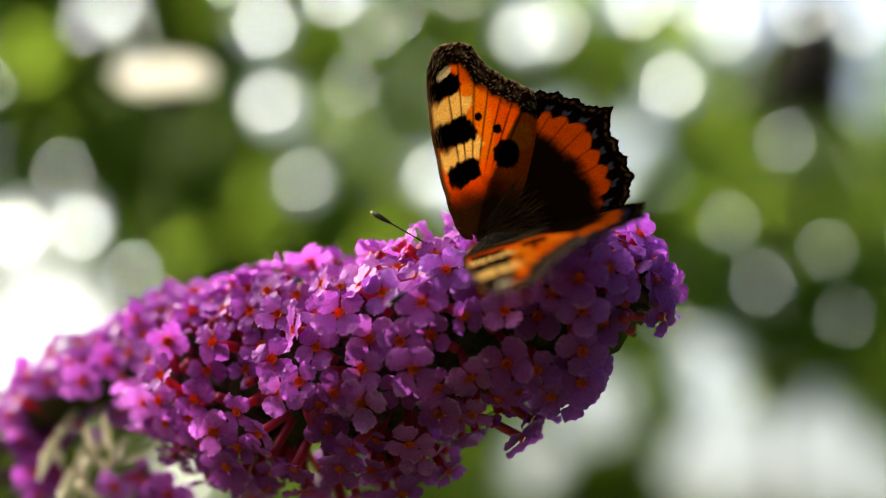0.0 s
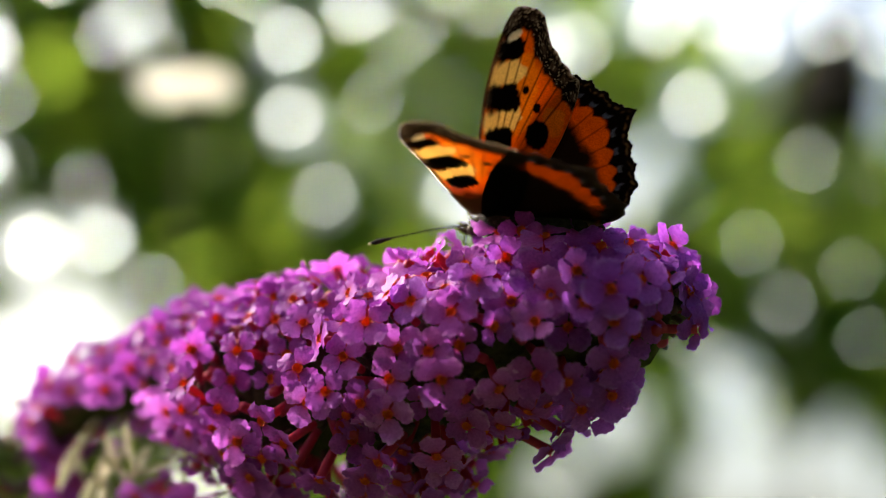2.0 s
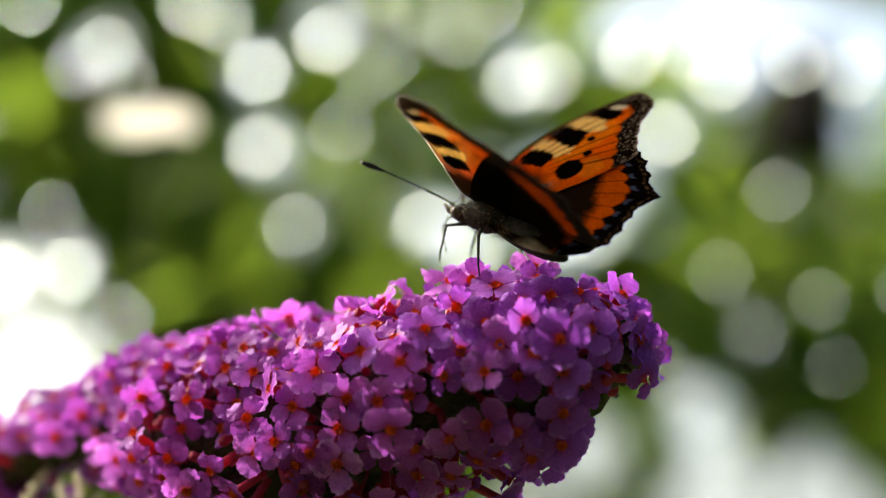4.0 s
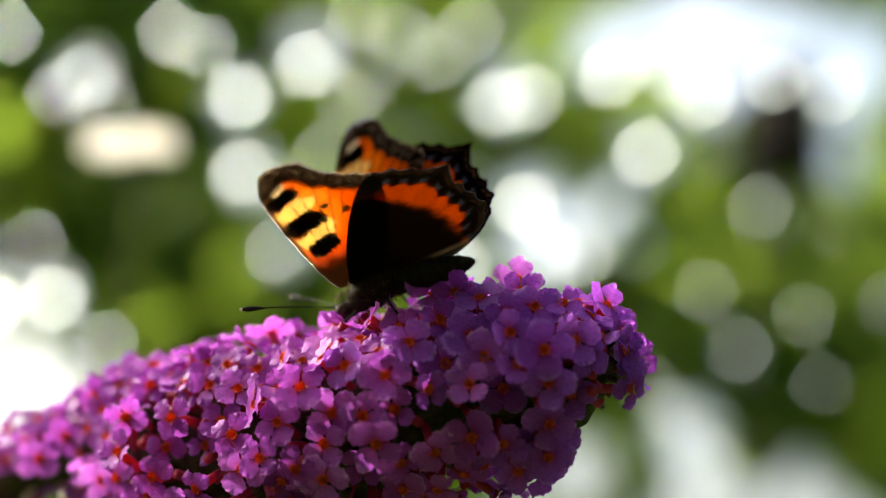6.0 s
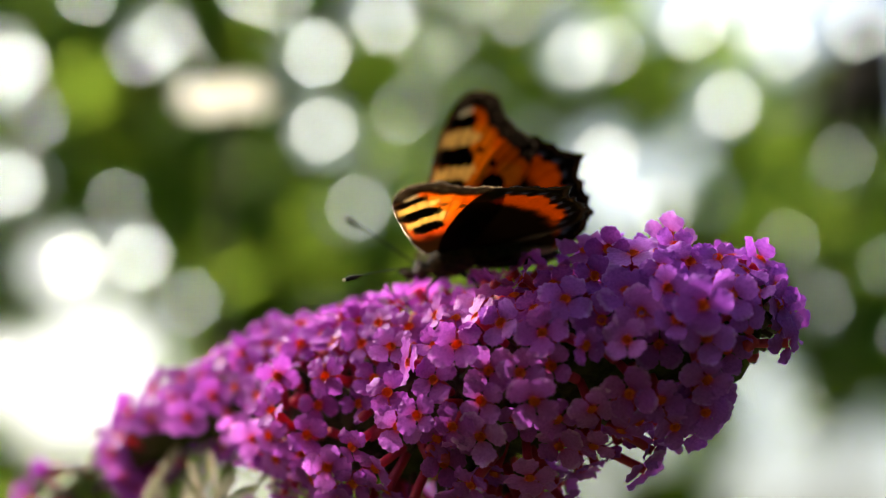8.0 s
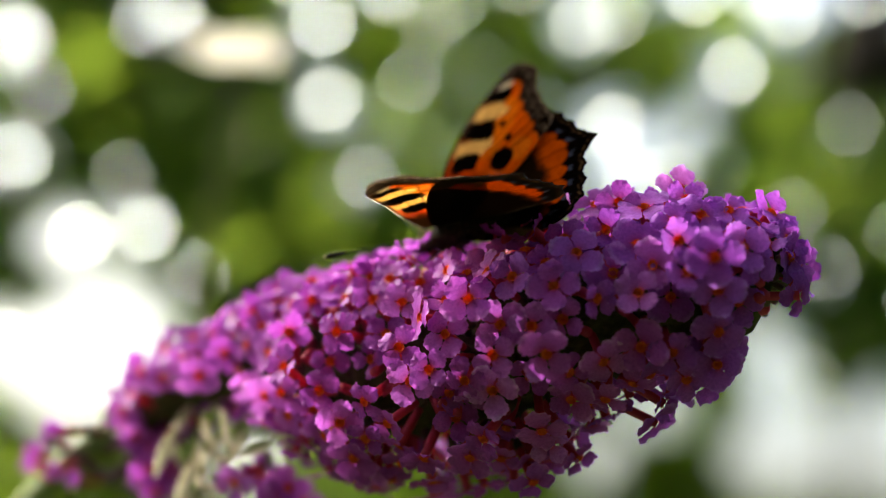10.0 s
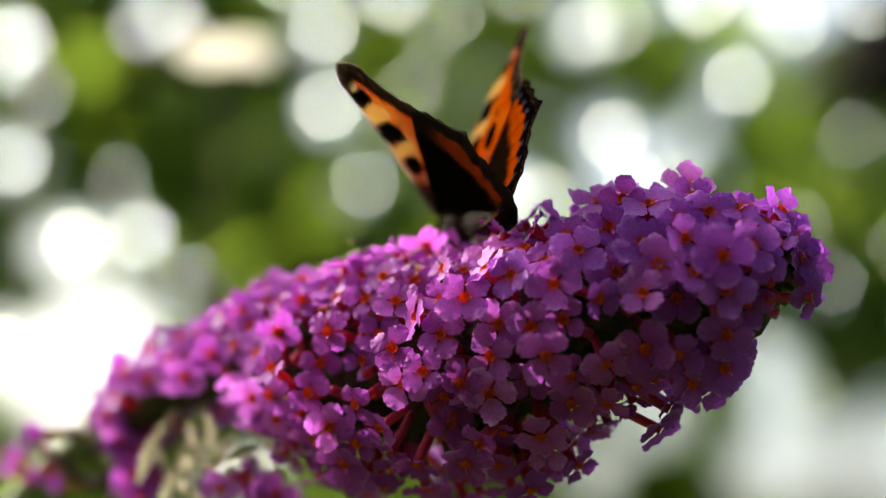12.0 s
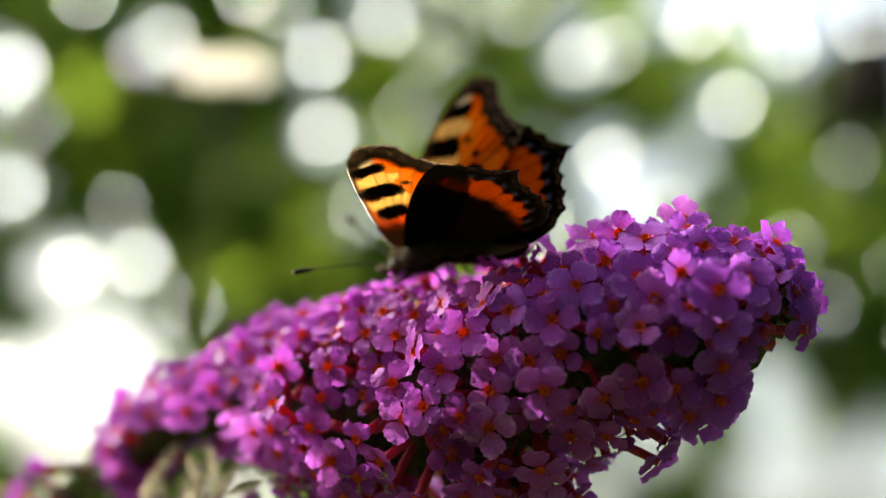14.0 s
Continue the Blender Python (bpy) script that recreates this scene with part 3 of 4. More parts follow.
    part("stalk", bm, STEM, thing, "green flower stalk")
    bm = bmesh.new()
    for k in range(150):
        x = rnd.uniform(-64, 27)
        a = rnd.uniform(-180, 180)
        r = table(x, AX_X, AX_R)
        o = (round_way(x, a) + girdle(x)[0] * 0.35).normalized()
        tube(bm, [axis(x) * MM, (axis(x) + o * r * 0.3) * MM, (axis(x) + o * r * 0.5 + Vector((1.0, 0, 0))) * MM], [0.7 * MM, 0.55 * MM, 0.4 * MM], 5)
        if k % 2:
            blob(bm, (axis(x) + o * r * 0.42) * MM, (1.0 * MM, 0.9 * MM, 1.2 * MM), None, 7, 5)
    tagged(part("stalk_mass", bm, CALYX, thing), kind="stuff")
    # crimson tubes that show between the florets
    bm = bmesh.new()
    for k in range(150):
        x, a = rnd.uniform(-34, 24), rnd.uniform(-25, 100)
        r = table(x, AX_X, AX_R)
        o = (round_way(x, a) + Vector((rnd.gauss(0.15, 0.3), rnd.gauss(0, 0.3), rnd.gauss(0, 0.3)))).normalized()
        foot = axis(x) + round_way(x, a) * r * 0.55
        reach = r * rnd.uniform(0.20, 0.31)
        tube(bm, [foot * MM, (foot + o * reach * 0.55) * MM, (foot + o * reach) * MM], [0.5 * MM, 0.62 * MM, 0.66 * MM], 6)
    tagged(part("tube_mass", bm, TUBE, thing, "crimson tubes of the florets"), kind="stuff")
    # dark sleeve round the stalk for buds and calyces, added to block light
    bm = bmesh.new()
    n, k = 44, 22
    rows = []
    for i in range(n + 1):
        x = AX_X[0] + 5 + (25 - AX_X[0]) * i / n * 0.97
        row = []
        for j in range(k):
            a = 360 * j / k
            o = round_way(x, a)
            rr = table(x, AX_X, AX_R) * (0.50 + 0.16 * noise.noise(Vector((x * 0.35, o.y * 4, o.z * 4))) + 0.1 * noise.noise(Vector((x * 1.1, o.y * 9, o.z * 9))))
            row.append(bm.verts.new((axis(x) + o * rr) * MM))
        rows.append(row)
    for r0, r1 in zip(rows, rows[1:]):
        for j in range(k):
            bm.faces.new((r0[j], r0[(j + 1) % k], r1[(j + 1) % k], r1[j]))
    part("bud_core", bm, CORE, thing, "dark core for packed buds and calyces, added to shade the gaps")
    # long-tubed florets that hang out of the outline
    for k, (x, y, z, *way) in enumerate(HANGING):
        w = Vector(way).normalized()
        ob = new("floret", fresh[k])
        ob.parent = thing
        ob.matrix_basis = Matrix.Translation(Vector((x, y, z)) * MM) @ w.to_track_quat("Z", "Y").to_matrix().to_4x4()
        t = new("corolla_tube", tubes[k % 5])
        t.parent = ob
        if k < 2 or k in (5, 6):
            # the tube comes straight out of the head and the floret nods at its end
            level = ob.matrix_basis.to_3x3().inverted() @ Vector((1.0, -0.1, 0.05) if k < 2 else (0.8, -0.1, -0.45))
            t.matrix_basis = level.normalized().to_track_quat("Z", "Y").to_matrix().to_4x4() @ Matrix.Diagonal((0.95, 0.95, 1.15, 1))
    # a closed bud on a long tube below the tip
    bm = bmesh.new()
    tube(bm, [Vector(p) * MM for p in ((15.5, -6.5, -10.5), (20.0, -7.5, -10.4), (22.4, -8.0, -10.0), (23.4, -8.2, -9.8), (24.2, -8.3, -9.7), (24.6, -8.3, -9.7))], [0.5 * MM, 0.6 * MM, 0.62 * MM, 0.9 * MM, 0.85 * MM, 0.4 * MM], 9)
    part("flower_bud", bm, TUBE, thing, "closed crimson flower bud")
    # a lower side cluster by the foot of the head
    for k in range(20):
        x, y, z = (rnd.uniform(-63.5, -57), rnd.uniform(27, 36), rnd.uniform(-39, -27)) if k % 2 else (rnd.uniform(-46, -36), rnd.uniform(12, 24), rnd.uniform(-41, -33))
        w = Vector((rnd.uniform(-0.6, 0.5), -0.7, rnd.uniform(-0.5, 0.4))).normalized()
        ob = new("floret", lobes[k % 14])
        ob.parent = thing
        ob.matrix_basis = Matrix.Translation(Vector((x, y, z)) * MM) @ w.to_track_quat("Z", "Y").to_matrix().to_4x4()
        t = new("corolla_tube", tubes[k % 5])
        t.parent = ob
    # spent florets near the foot of the head
    for k in range(34):
        x = rnd.uniform(-60, -40) if k < 22 else rnd.uniform(-40, -26)
        c = axis(x) + Vector((0, -rnd.uniform(5, 9), -rnd.uniform(5, 20) if k < 22 else -rnd.uniform(8, 12)))
        d = Vector((rnd.uniform(-0.5, 0.9), rnd.uniform(-0.4, 0.1), rnd.uniform(0.2, 1.0))).normalized()
        s = d.cross(Vector((0.2, -1, 0.3))).normalized()
        o = s.cross(d)
        ln, wd = (rnd.uniform(5.0, 8.5), rnd.uniform(0.45, 0.85)) if k % 5 else (4.0, 0.6)
        bow = rnd.uniform(-1.5, 1.5)
        bm = bmesh.new()
        rows = []
        for i in range(7):
            q = i / 6
            w = wd * (0.25 + 0.9 * math.sin(math.pi * q ** 1.4 * 0.92))
            mid = c + d * ln * (q - 0.5) + o * bow * (q - 0.5) ** 2 * 2
            rows.append([bm.verts.new((mid + s * w * h - o * 0.5 * w * (1 - h * h) + s * 0.2 * noise.noise(mid * 0.9)) * MM) for h in (-1, -0.4, 0.4, 1)])
        for r0, r1 in zip(rows, rows[1:]):
            for h in range(3):
                bm.faces.new((r0[h], r1[h], r1[h + 1], r0[h + 1]))
        part("spent_floret", bm, SPENT if k % 5 else STEM, thing, "withered cream-coloured floret" if k % 5 else "small green bract")

    return focal


# the lens keeps its focus on a floret near the tip
cam.data.dof.focus_object = flower_head()


def bush_branch():
    """The branch that bears the head, down to the ground, with a side shoot."""
    thing = new("bush_branch")
    tagged(thing, "thin green branch of a butterfly bush rising from the lawn", "branch")
    def level(rows):
        return [LEAN @ Vector((x * MM, y * MM, 1.4 + z * MM)) for x, y, z in rows]

    end = axis(AX_X[0] + 4)
    at = level([tuple(end), tuple(end + Vector((-12, 8, -7))), tuple(end + Vector((-28, 18, -22))), tuple(end + Vector((-45, 30, -60)))])
    at += [Vector((-0.19, 0.12, 1.15)), Vector((-0.26, 0.16, 0.75)), Vector((-0.31, 0.2, 0.3)), Vector((-0.32, 0.2, 0.0))]
    bm = bmesh.new()
    tube(bm, at, [0.0019, 0.0021, 0.0024, 0.0028, 0.0035, 0.0045, 0.0055, 0.0065], 10)
    part("stem", bm, STEM, thing)
    bm = bmesh.new()
    tube(bm, level([tuple(end + Vector((-2, 1, -8))), (-68, 38, -36), (-72, 39, -33.5), (-77, 40, -30)]), [0.0011, 0.0010, 0.0009, 0.0007], 7)
    tube(bm, level([tuple(end + Vector((-2, 1, -3))), (-67, 38, -28.5), (-70, 39, -27.3), (-77, 40, -27.5)]), [0.0006, 0.0006, 0.0005, 0.0004], 7)
    for p in ((-70.5, 39, -27.4), (-69, 38.5, -31.5), (-67.5, 38, -34)):
        blob(bm, level([p])[0], (0.0011, 0.0009, 0.0008), None, 8, 6)
    part("side_shoot", bm, CALYX, thing)
    lo = mesh_of("floret", floret_mesh(40, 0.5), [PETAL])
    tu = mesh_of("corolla_tube", tube_mesh(41), [TUBE, THROAT, CALYX])
    rnd = random.Random(5)
    for k in range(6):
        p = level([((-81, 41, -33), (-78, 40, -29), (-75, 40, -36))[k % 3]])[0] + Vector((rnd.uniform(-2, 2), rnd.uniform(-3, 1), rnd.uniform(-2, 2))) * MM
        w = Vector((-0.6 + rnd.uniform(-0.5, 0.5), -0.5, rnd.uniform(-0.6, 0.6))).normalized()
        ob = new("floret", lo)
        ob.parent = thing
        ob.matrix_basis = Matrix.Translation(p) @ w.to_track_quat("Z", "Y").to_matrix().to_4x4() @ Matrix.Scale(0.72, 4)
        t = new("corolla_tube", tu)
        t.parent = ob


bush_branch()


# ---------------------------------------------------------------- butterfly
# Outline of each wing round its joint: degrees behind the outward line, and reach in millimetres.
FORE_A = [-75, -50, -32, -20, -12, -7, -3, 0.8, 4, 8, 12.1, 14.5, 18, 23, 29, 34.4, 37, 42, 50, 60, 75, 95]
FORE_R = [1.25, 2.08, 3.74, 6.45, 10.92, 16.64, 22.4, 25.0, 25.4, 25.3, 25.0, 23.0, 21.9, 20.9, 20.38, 20.18, 19.14, 16.02, 11.44, 7.8, 4.78, 2.7]
HIND_A = [22, 26, 29, 31, 33, 35, 40, 45, 50, 54, 57.1, 59.5, 64, 70, 76, 80, 86, 92, 98, 108, 125]
HIND_R = [4.0, 9.5, 15.0, 18.0, 19.7, 20.59, 21.11, 21.53, 22.05, 22.46, 24.4, 22.36, 21.63, 21.42, 21.32, 21.22, 19.76, 17.68, 14.56, 9.36, 4.16]


def bell(d, r, soft):
    """One inside r, falling to nought over soft."""
    return np.clip((r - d) / soft + 0.5, 0, 1)


def over(base, colour, mask):
    return base * (1 - mask[..., None]) + np.array(colour) * mask[..., None]


def spot(u, v, a, r, long, wide, turn, wob):
    """An oval patch at the polar place (a, r), its long side turned from the outward line."""
    cu, cv = -r * math.sin(radians(a)), r * math.cos(radians(a))
    c, s = math.cos(radians(turn)), math.sin(radians(turn))
    x, y = (v - cv) * c - (u - cu) * s, (v - cv) * s + (u - cu) * c
    return bell((np.abs(x / long) ** 2.8 + np.abs(y / wide) ** 2.8) ** (1 / 2.8) + wob * 0.42, 1.0, 0.16)


def lattice(seed, u, v, scale):
    """Smooth noise on the wing's plane, from -1 to 1."""
    flat = [noise.noise(Vector((a * scale, b * scale, seed))) for a, b in zip(u.ravel(), v.ravel())]
    return np.array(flat).reshape(u.shape)


BLACK, BROWN, ORANGE, YELLOW = (0.012, 0.009, 0.008), (0.12, 0.062, 0.026), (0.88, 0.21, 0.014), (1.0, 0.75, 0.33)
STRAW, UMBER = (0.80, 0.58, 0.30), (0.040, 0.027, 0.019)
REDDISH, DUSK, BLUE, CREAM = (0.72, 0.10, 0.008), (0.11, 0.055, 0.028), (0.13, 0.16, 0.26), (0.90, 0.84, 0.68)


def fore_pattern(u, v, al, r, edge):
    """Orange with black and yellow patches along the front edge and a dark scalloped border."""
    wob, fine = lattice(1.0, u, v, 0.55), lattice(2.0, u, v, 1.9)
    w = wob * 0.7 + fine * 0.5
    c = np.ones(u.shape + (3,)) * np.array(ORANGE)
    c = over(c, REDDISH, bell(r + 0.8 * wob, 7.4, 2.5))
    glow = spot(u, v, 8, 14.5, 5.2, 3.6, 0, w * 0.5)
    c = over(c, (0.92, 0.32, 0.028), glow)
    c = over(c, YELLOW, spot(u, v, 4, 10.8, 1.5, 3.0, -20, w))
    c = over(c, YELLOW, spot(u, v, 2, 16.7, 1.6, 2.9, -16, w))
    c = over(c, (0.90, 0.30, 0.03), spot(u, v, 37, 14.2, 1.8, 1.5, 0, w))
    for a, b in ((2, 3), (7, 7.5), (12, 13), (17, 18.5), (22, 24), (27, 29), (32, 34)):
        line = np.abs(al - (a + (b - a) * np.clip((r - 6) / 14, 0, 1))) * r * math.pi / 180
        c = over(c, (0.10, 0.04, 0.012), bell(line, 0.11, 0.12) * np.clip((r - 8) / 3, 0, 1) * 0.8)
    c = over(c, BLACK, spot(u, v, 1.2, 13.4, 1.75, 2.9, -12, w))
    c = over(c, BLACK, spot(u, v, 4.6, 8.3, 1.45, 2.0, -20, w))
    c = over(c, BLACK, spot(u, v, 34.0, 11.4, 1.75, 1.5, 20, w * 0.6))
    c = over(c, BLACK, spot(u, v, 15, 15.4, 0.55, 0.5, 0, w * 0.5))
    c = over(c, BLACK, spot(u, v, 25, 14.1, 0.6, 0.55, 0, w * 0.5))
    c = over(c, BLACK, spot(u, v, 1.0, 19.6, 1.35, 2.6, -18, w))
    c = over(c, BROWN, bell(r + 0.9 * wob - 2.0 * np.clip((al - 15) / 20, 0, 1), 5.6, 3.6))
    c = over(c, BROWN, bell(edge["front"], 0.55, 0.4) * np.clip((r - 1) / 3, 0, 1))
    c = over(c, (0.20, 0.13, 0.07), bell(edge["front"], 0.5, 0.3) * np.clip(fine * 3, 0, 1) * 0.8)
    scallop = 0.45 * np.abs(np.sin(np.radians(al) * 27))
    border = bell(edge["outer"] + 0.25 * w, 2.75 - scallop + 0.7 * np.clip((8 - al) / 8, 0, 1), 0.35)
    c = over(c, (0.030, 0.018, 0.012), border)
    c = over(c, CREAM, spot(u, v, 2.6, 21.6, 0.5, 1.1, -35, w) * 0.9)
    band = bell(np.abs(edge["outer"] - 1.15 - 0.2 * fine), 0.36, 0.3) * np.clip(0.5 + np.sin(np.radians(al) * 52) * 1.4, 0, 1)
    c = over(c, (0.14, 0.105, 0.085), band * 0.8)
    c = over(c, (0.36, 0.28, 0.22), bell(edge["outer"], 0.40, 0.3) * np.clip(0.2 + fine * 3, 0, 1))
    c = over(c, (0.75, 0.66, 0.55), bell(edge["outer"], 0.16, 0.2) * np.clip(0.4 + np.sin(np.radians(al) * 110) * 1.5, 0, 1) * 0.8)
    fleck = np.clip(lattice(9.0, u, v, 3.4) * 3 - 0.5, 0, 1)
    c = over(c, (0.55, 0.48, 0.40), fleck * bell(edge["outer"], 2.4, 0.6) * 0.9)
    c = over(c, (0.42, 0.36, 0.30), fleck * bell(edge["front"], 1.2, 0.4) * np.clip((r - 6) / 4, 0, 1) * 0.8)
    return c


def hind_pattern(u, v, al, r, edge):
    """Dark furry inner half, an orange band, and a black border with blue half-moons."""
    wob, fine = lattice(3.0, u, v, 0.5), lattice(4.0, u, v, 1.8)
    w = wob * 0.7 + fine * 0.5
    c = np.ones(u.shape + (3,)) * np.array((0.76, 0.18, 0.012))
    c = over(c, (0.90, 0.30, 0.03), spot(u, v, 33, 15.6, 1.6, 1.6, 0, w))
    c = over(c, DUSK, np.clip((al - 66) / 14, 0, 1) * bell(r, 15.5, 2.0) * 0.7)
    for a in (30, 36, 42.5, 49, 56, 63, 70):
        line = np.abs(al - a) * r * math.pi / 180
        c = over(c, (0.22, 0.06, 0.012), bell(line, 0.10, 0.12) * 0.6)
    c = over(c, (0.045, 0.026, 0.014), bell(r + 0.8 * wob + 0.3 * fine + 0.25 * np.cos(np.radians(al - 46) * 5), 15.9, 1.6))
    c = over(c, BLACK, spot(u, v, 30, 16.6, 1.3, 1.5, 0, w))
    scallop = 0.75 * np.abs(np.sin(np.radians(al - 31) * 28))
    c = over(c, (0.014, 0.010, 0.010), bell(edge["outer"] + 0.15 * w, 3.1 - scallop, 0.3))
    phase = np.cos(np.radians(al - 34.2) * 56)
    moon = np.clip((phase - 0.15) * 3.0, 0, 1) * bell(np.abs(edge["outer"] - 1.75 - 0.25 * phase + 0.12 * fine), 0.30, 0.22)
    c = over(c, BLUE, moon * 0.9)
    c = over(c, (0.72, 0.64, 0.52), np.clip((al - 93) / 3, 0, 1) * np.clip((r - 10) / 3, 0, 1) * 0.7)
    c = over(c, (0.25, 0.17, 0.10), bell(np.abs(edge["outer"] - 0.55), 0.16, 0.2) * np.clip(0.4 + fine * 2, 0, 1) * 0.8)
    return c


def fore_under(u, v, al, r, edge):
    """Straw-coloured, with the dark patches of the front edge and a brown tip and border."""
    wob, fine = lattice(5.0, u, v, 0.6), lattice(6.0, u, v, 2.2)
    w = wob * 0.7 + fine * 0.5
    c = np.ones(u.shape + (3,)) * np.array(STRAW)
    c = over(c, (0.42, 0.19, 0.06), np.clip((al - 14) / 12, 0, 1))
    for a, q, long, wide, turn in ((1.2, 13.4, 1.75, 2.9, -12), (4.6, 8.3, 1.45, 2.0, -20), (1.0, 19.6, 1.35, 2.6, -18)):
        c = over(c, BLACK, spot(u, v, a, q, long, wide, turn, w))
    c = over(c, UMBER, bell(r + 0.8 * wob, 6.0, 1.6))
    c = over(c, UMBER, bell(edge["outer"] + 0.3 * w, 3.0, 0.6))
    c = over(c, (0.16, 0.12, 0.09), bell(edge["outer"], 1.6, 0.6) * np.clip(fine * 3, 0, 1) * 0.7)
    return c


def hind_under(u, v, al, r, edge):
    """Bark-brown, nearly black inside, with a paler brown outer part."""
    wob, fine = lattice(7.0, u, v, 0.6), lattice(8.0, u, v, 2.4)
    c = np.ones(u.shape + (3,)) * np.array((0.085, 0.042, 0.020))
    c = c * (1 + 0.35 * fine[..., None])
    c = over(c, (0.007, 0.006, 0.005), bell(r + 1.0 * wob + 0.4 * fine, 15.6, 1.0))
    c = over(c, UMBER, bell(edge["outer"] + 0.3 * wob, 2.6, 0.5))
    return np.clip(c, 0.004, 1)


def wing(name, side, thing, angles, reach, pattern, n_a, n_r, drop, label, scales=None):
    """A wing as a fan of fine cells round its joint, a little arched, with a scalloped rim."""
    al = np.linspace(angles[0], angles[-1], n_a)
    rim = np.interp(al, angles, reach)
    for _ in range(1):
        rim[1:-1] = (rim[:-2] + 2 * rim[1:-1] + rim[2:]) / 4
    hind = angles is HIND_A
    zone = np.clip((al - (33 if hind else 6)) / 3, 0, 1) * np.clip(((88 if hind else 36) - al) / 5, 0, 1)
    rim = rim + zone * (0.55 if hind else 0.30) * (0.4 - np.abs(np.sin(np.radians(al - 34.2) * 28))) + 0.09 * zone * np.sin(np.radians(al) * 190)
    s = np.linspace(0.0, 1.0, n_r) ** 0.8
    s[0] = 0.03
    A, S = np.meshgrid(al, s, indexing="ij")
    R = S * rim[:, None]
    U, V = -R * np.sin(np.radians(A)), R * np.cos(np.radians(A))
    pu, pv = -rim * np.sin(np.radians(al)), rim * np.cos(np.radians(al))
    outer = (al > (31 if hind else -1)) & (al < (90 if hind else 37))
    front = al < (8 if hind else 2)

    def away(pick):
        if not pick.any():
            return np.full(U.shape, 99.0)
        d = np.full(U.shape, 99.0)
        for a, b in zip(pu[pick], pv[pick]):
            d = np.minimum(d, np.hypot(U - a, V - b))
        return d

    col = pattern(U, V, A, R, {"outer": away(outer), "front": away(front)})
    Z = 0.9 * np.sin(np.clip(V / 22, 0, 1) * math.pi) - drop + 0.05 * np.sin(np.radians(A) * 28) * (R / 22) ** 1.5 + 0.5 * (R / 22) ** 2 * np.sin(np.radians(A * 4))
    verts = np.stack([U * MM, side * V * MM, Z * MM], -1).reshape(-1, 3)
    faces = []
    for i in range(n_a - 1):
        for j in range(n_r - 1):
            a = i * n_r + j
            quad = (a, a + 1, a + n_r + 1, a + n_r)
            faces.append(quad if side < 0 else quad[::-1])
    me = bpy.data.meshes.new(name)
    me.from_pydata(verts.tolist(), [], faces)
    attr = me.color_attributes.new("scales", "FLOAT_COLOR", "POINT")
    rgba = np.ones((len(verts), 4), np.float32)
    rgba[:, :3] = col.reshape(-1, 3)
    attr.data.foreach_set("color", rgba.ravel())
    for p in me.polygons:
        p.use_smooth = True
    me.materials.append(scales or WING)
    ob = new(name, me)
    ob.parent = thing
    tagged(ob, label)
    return ob


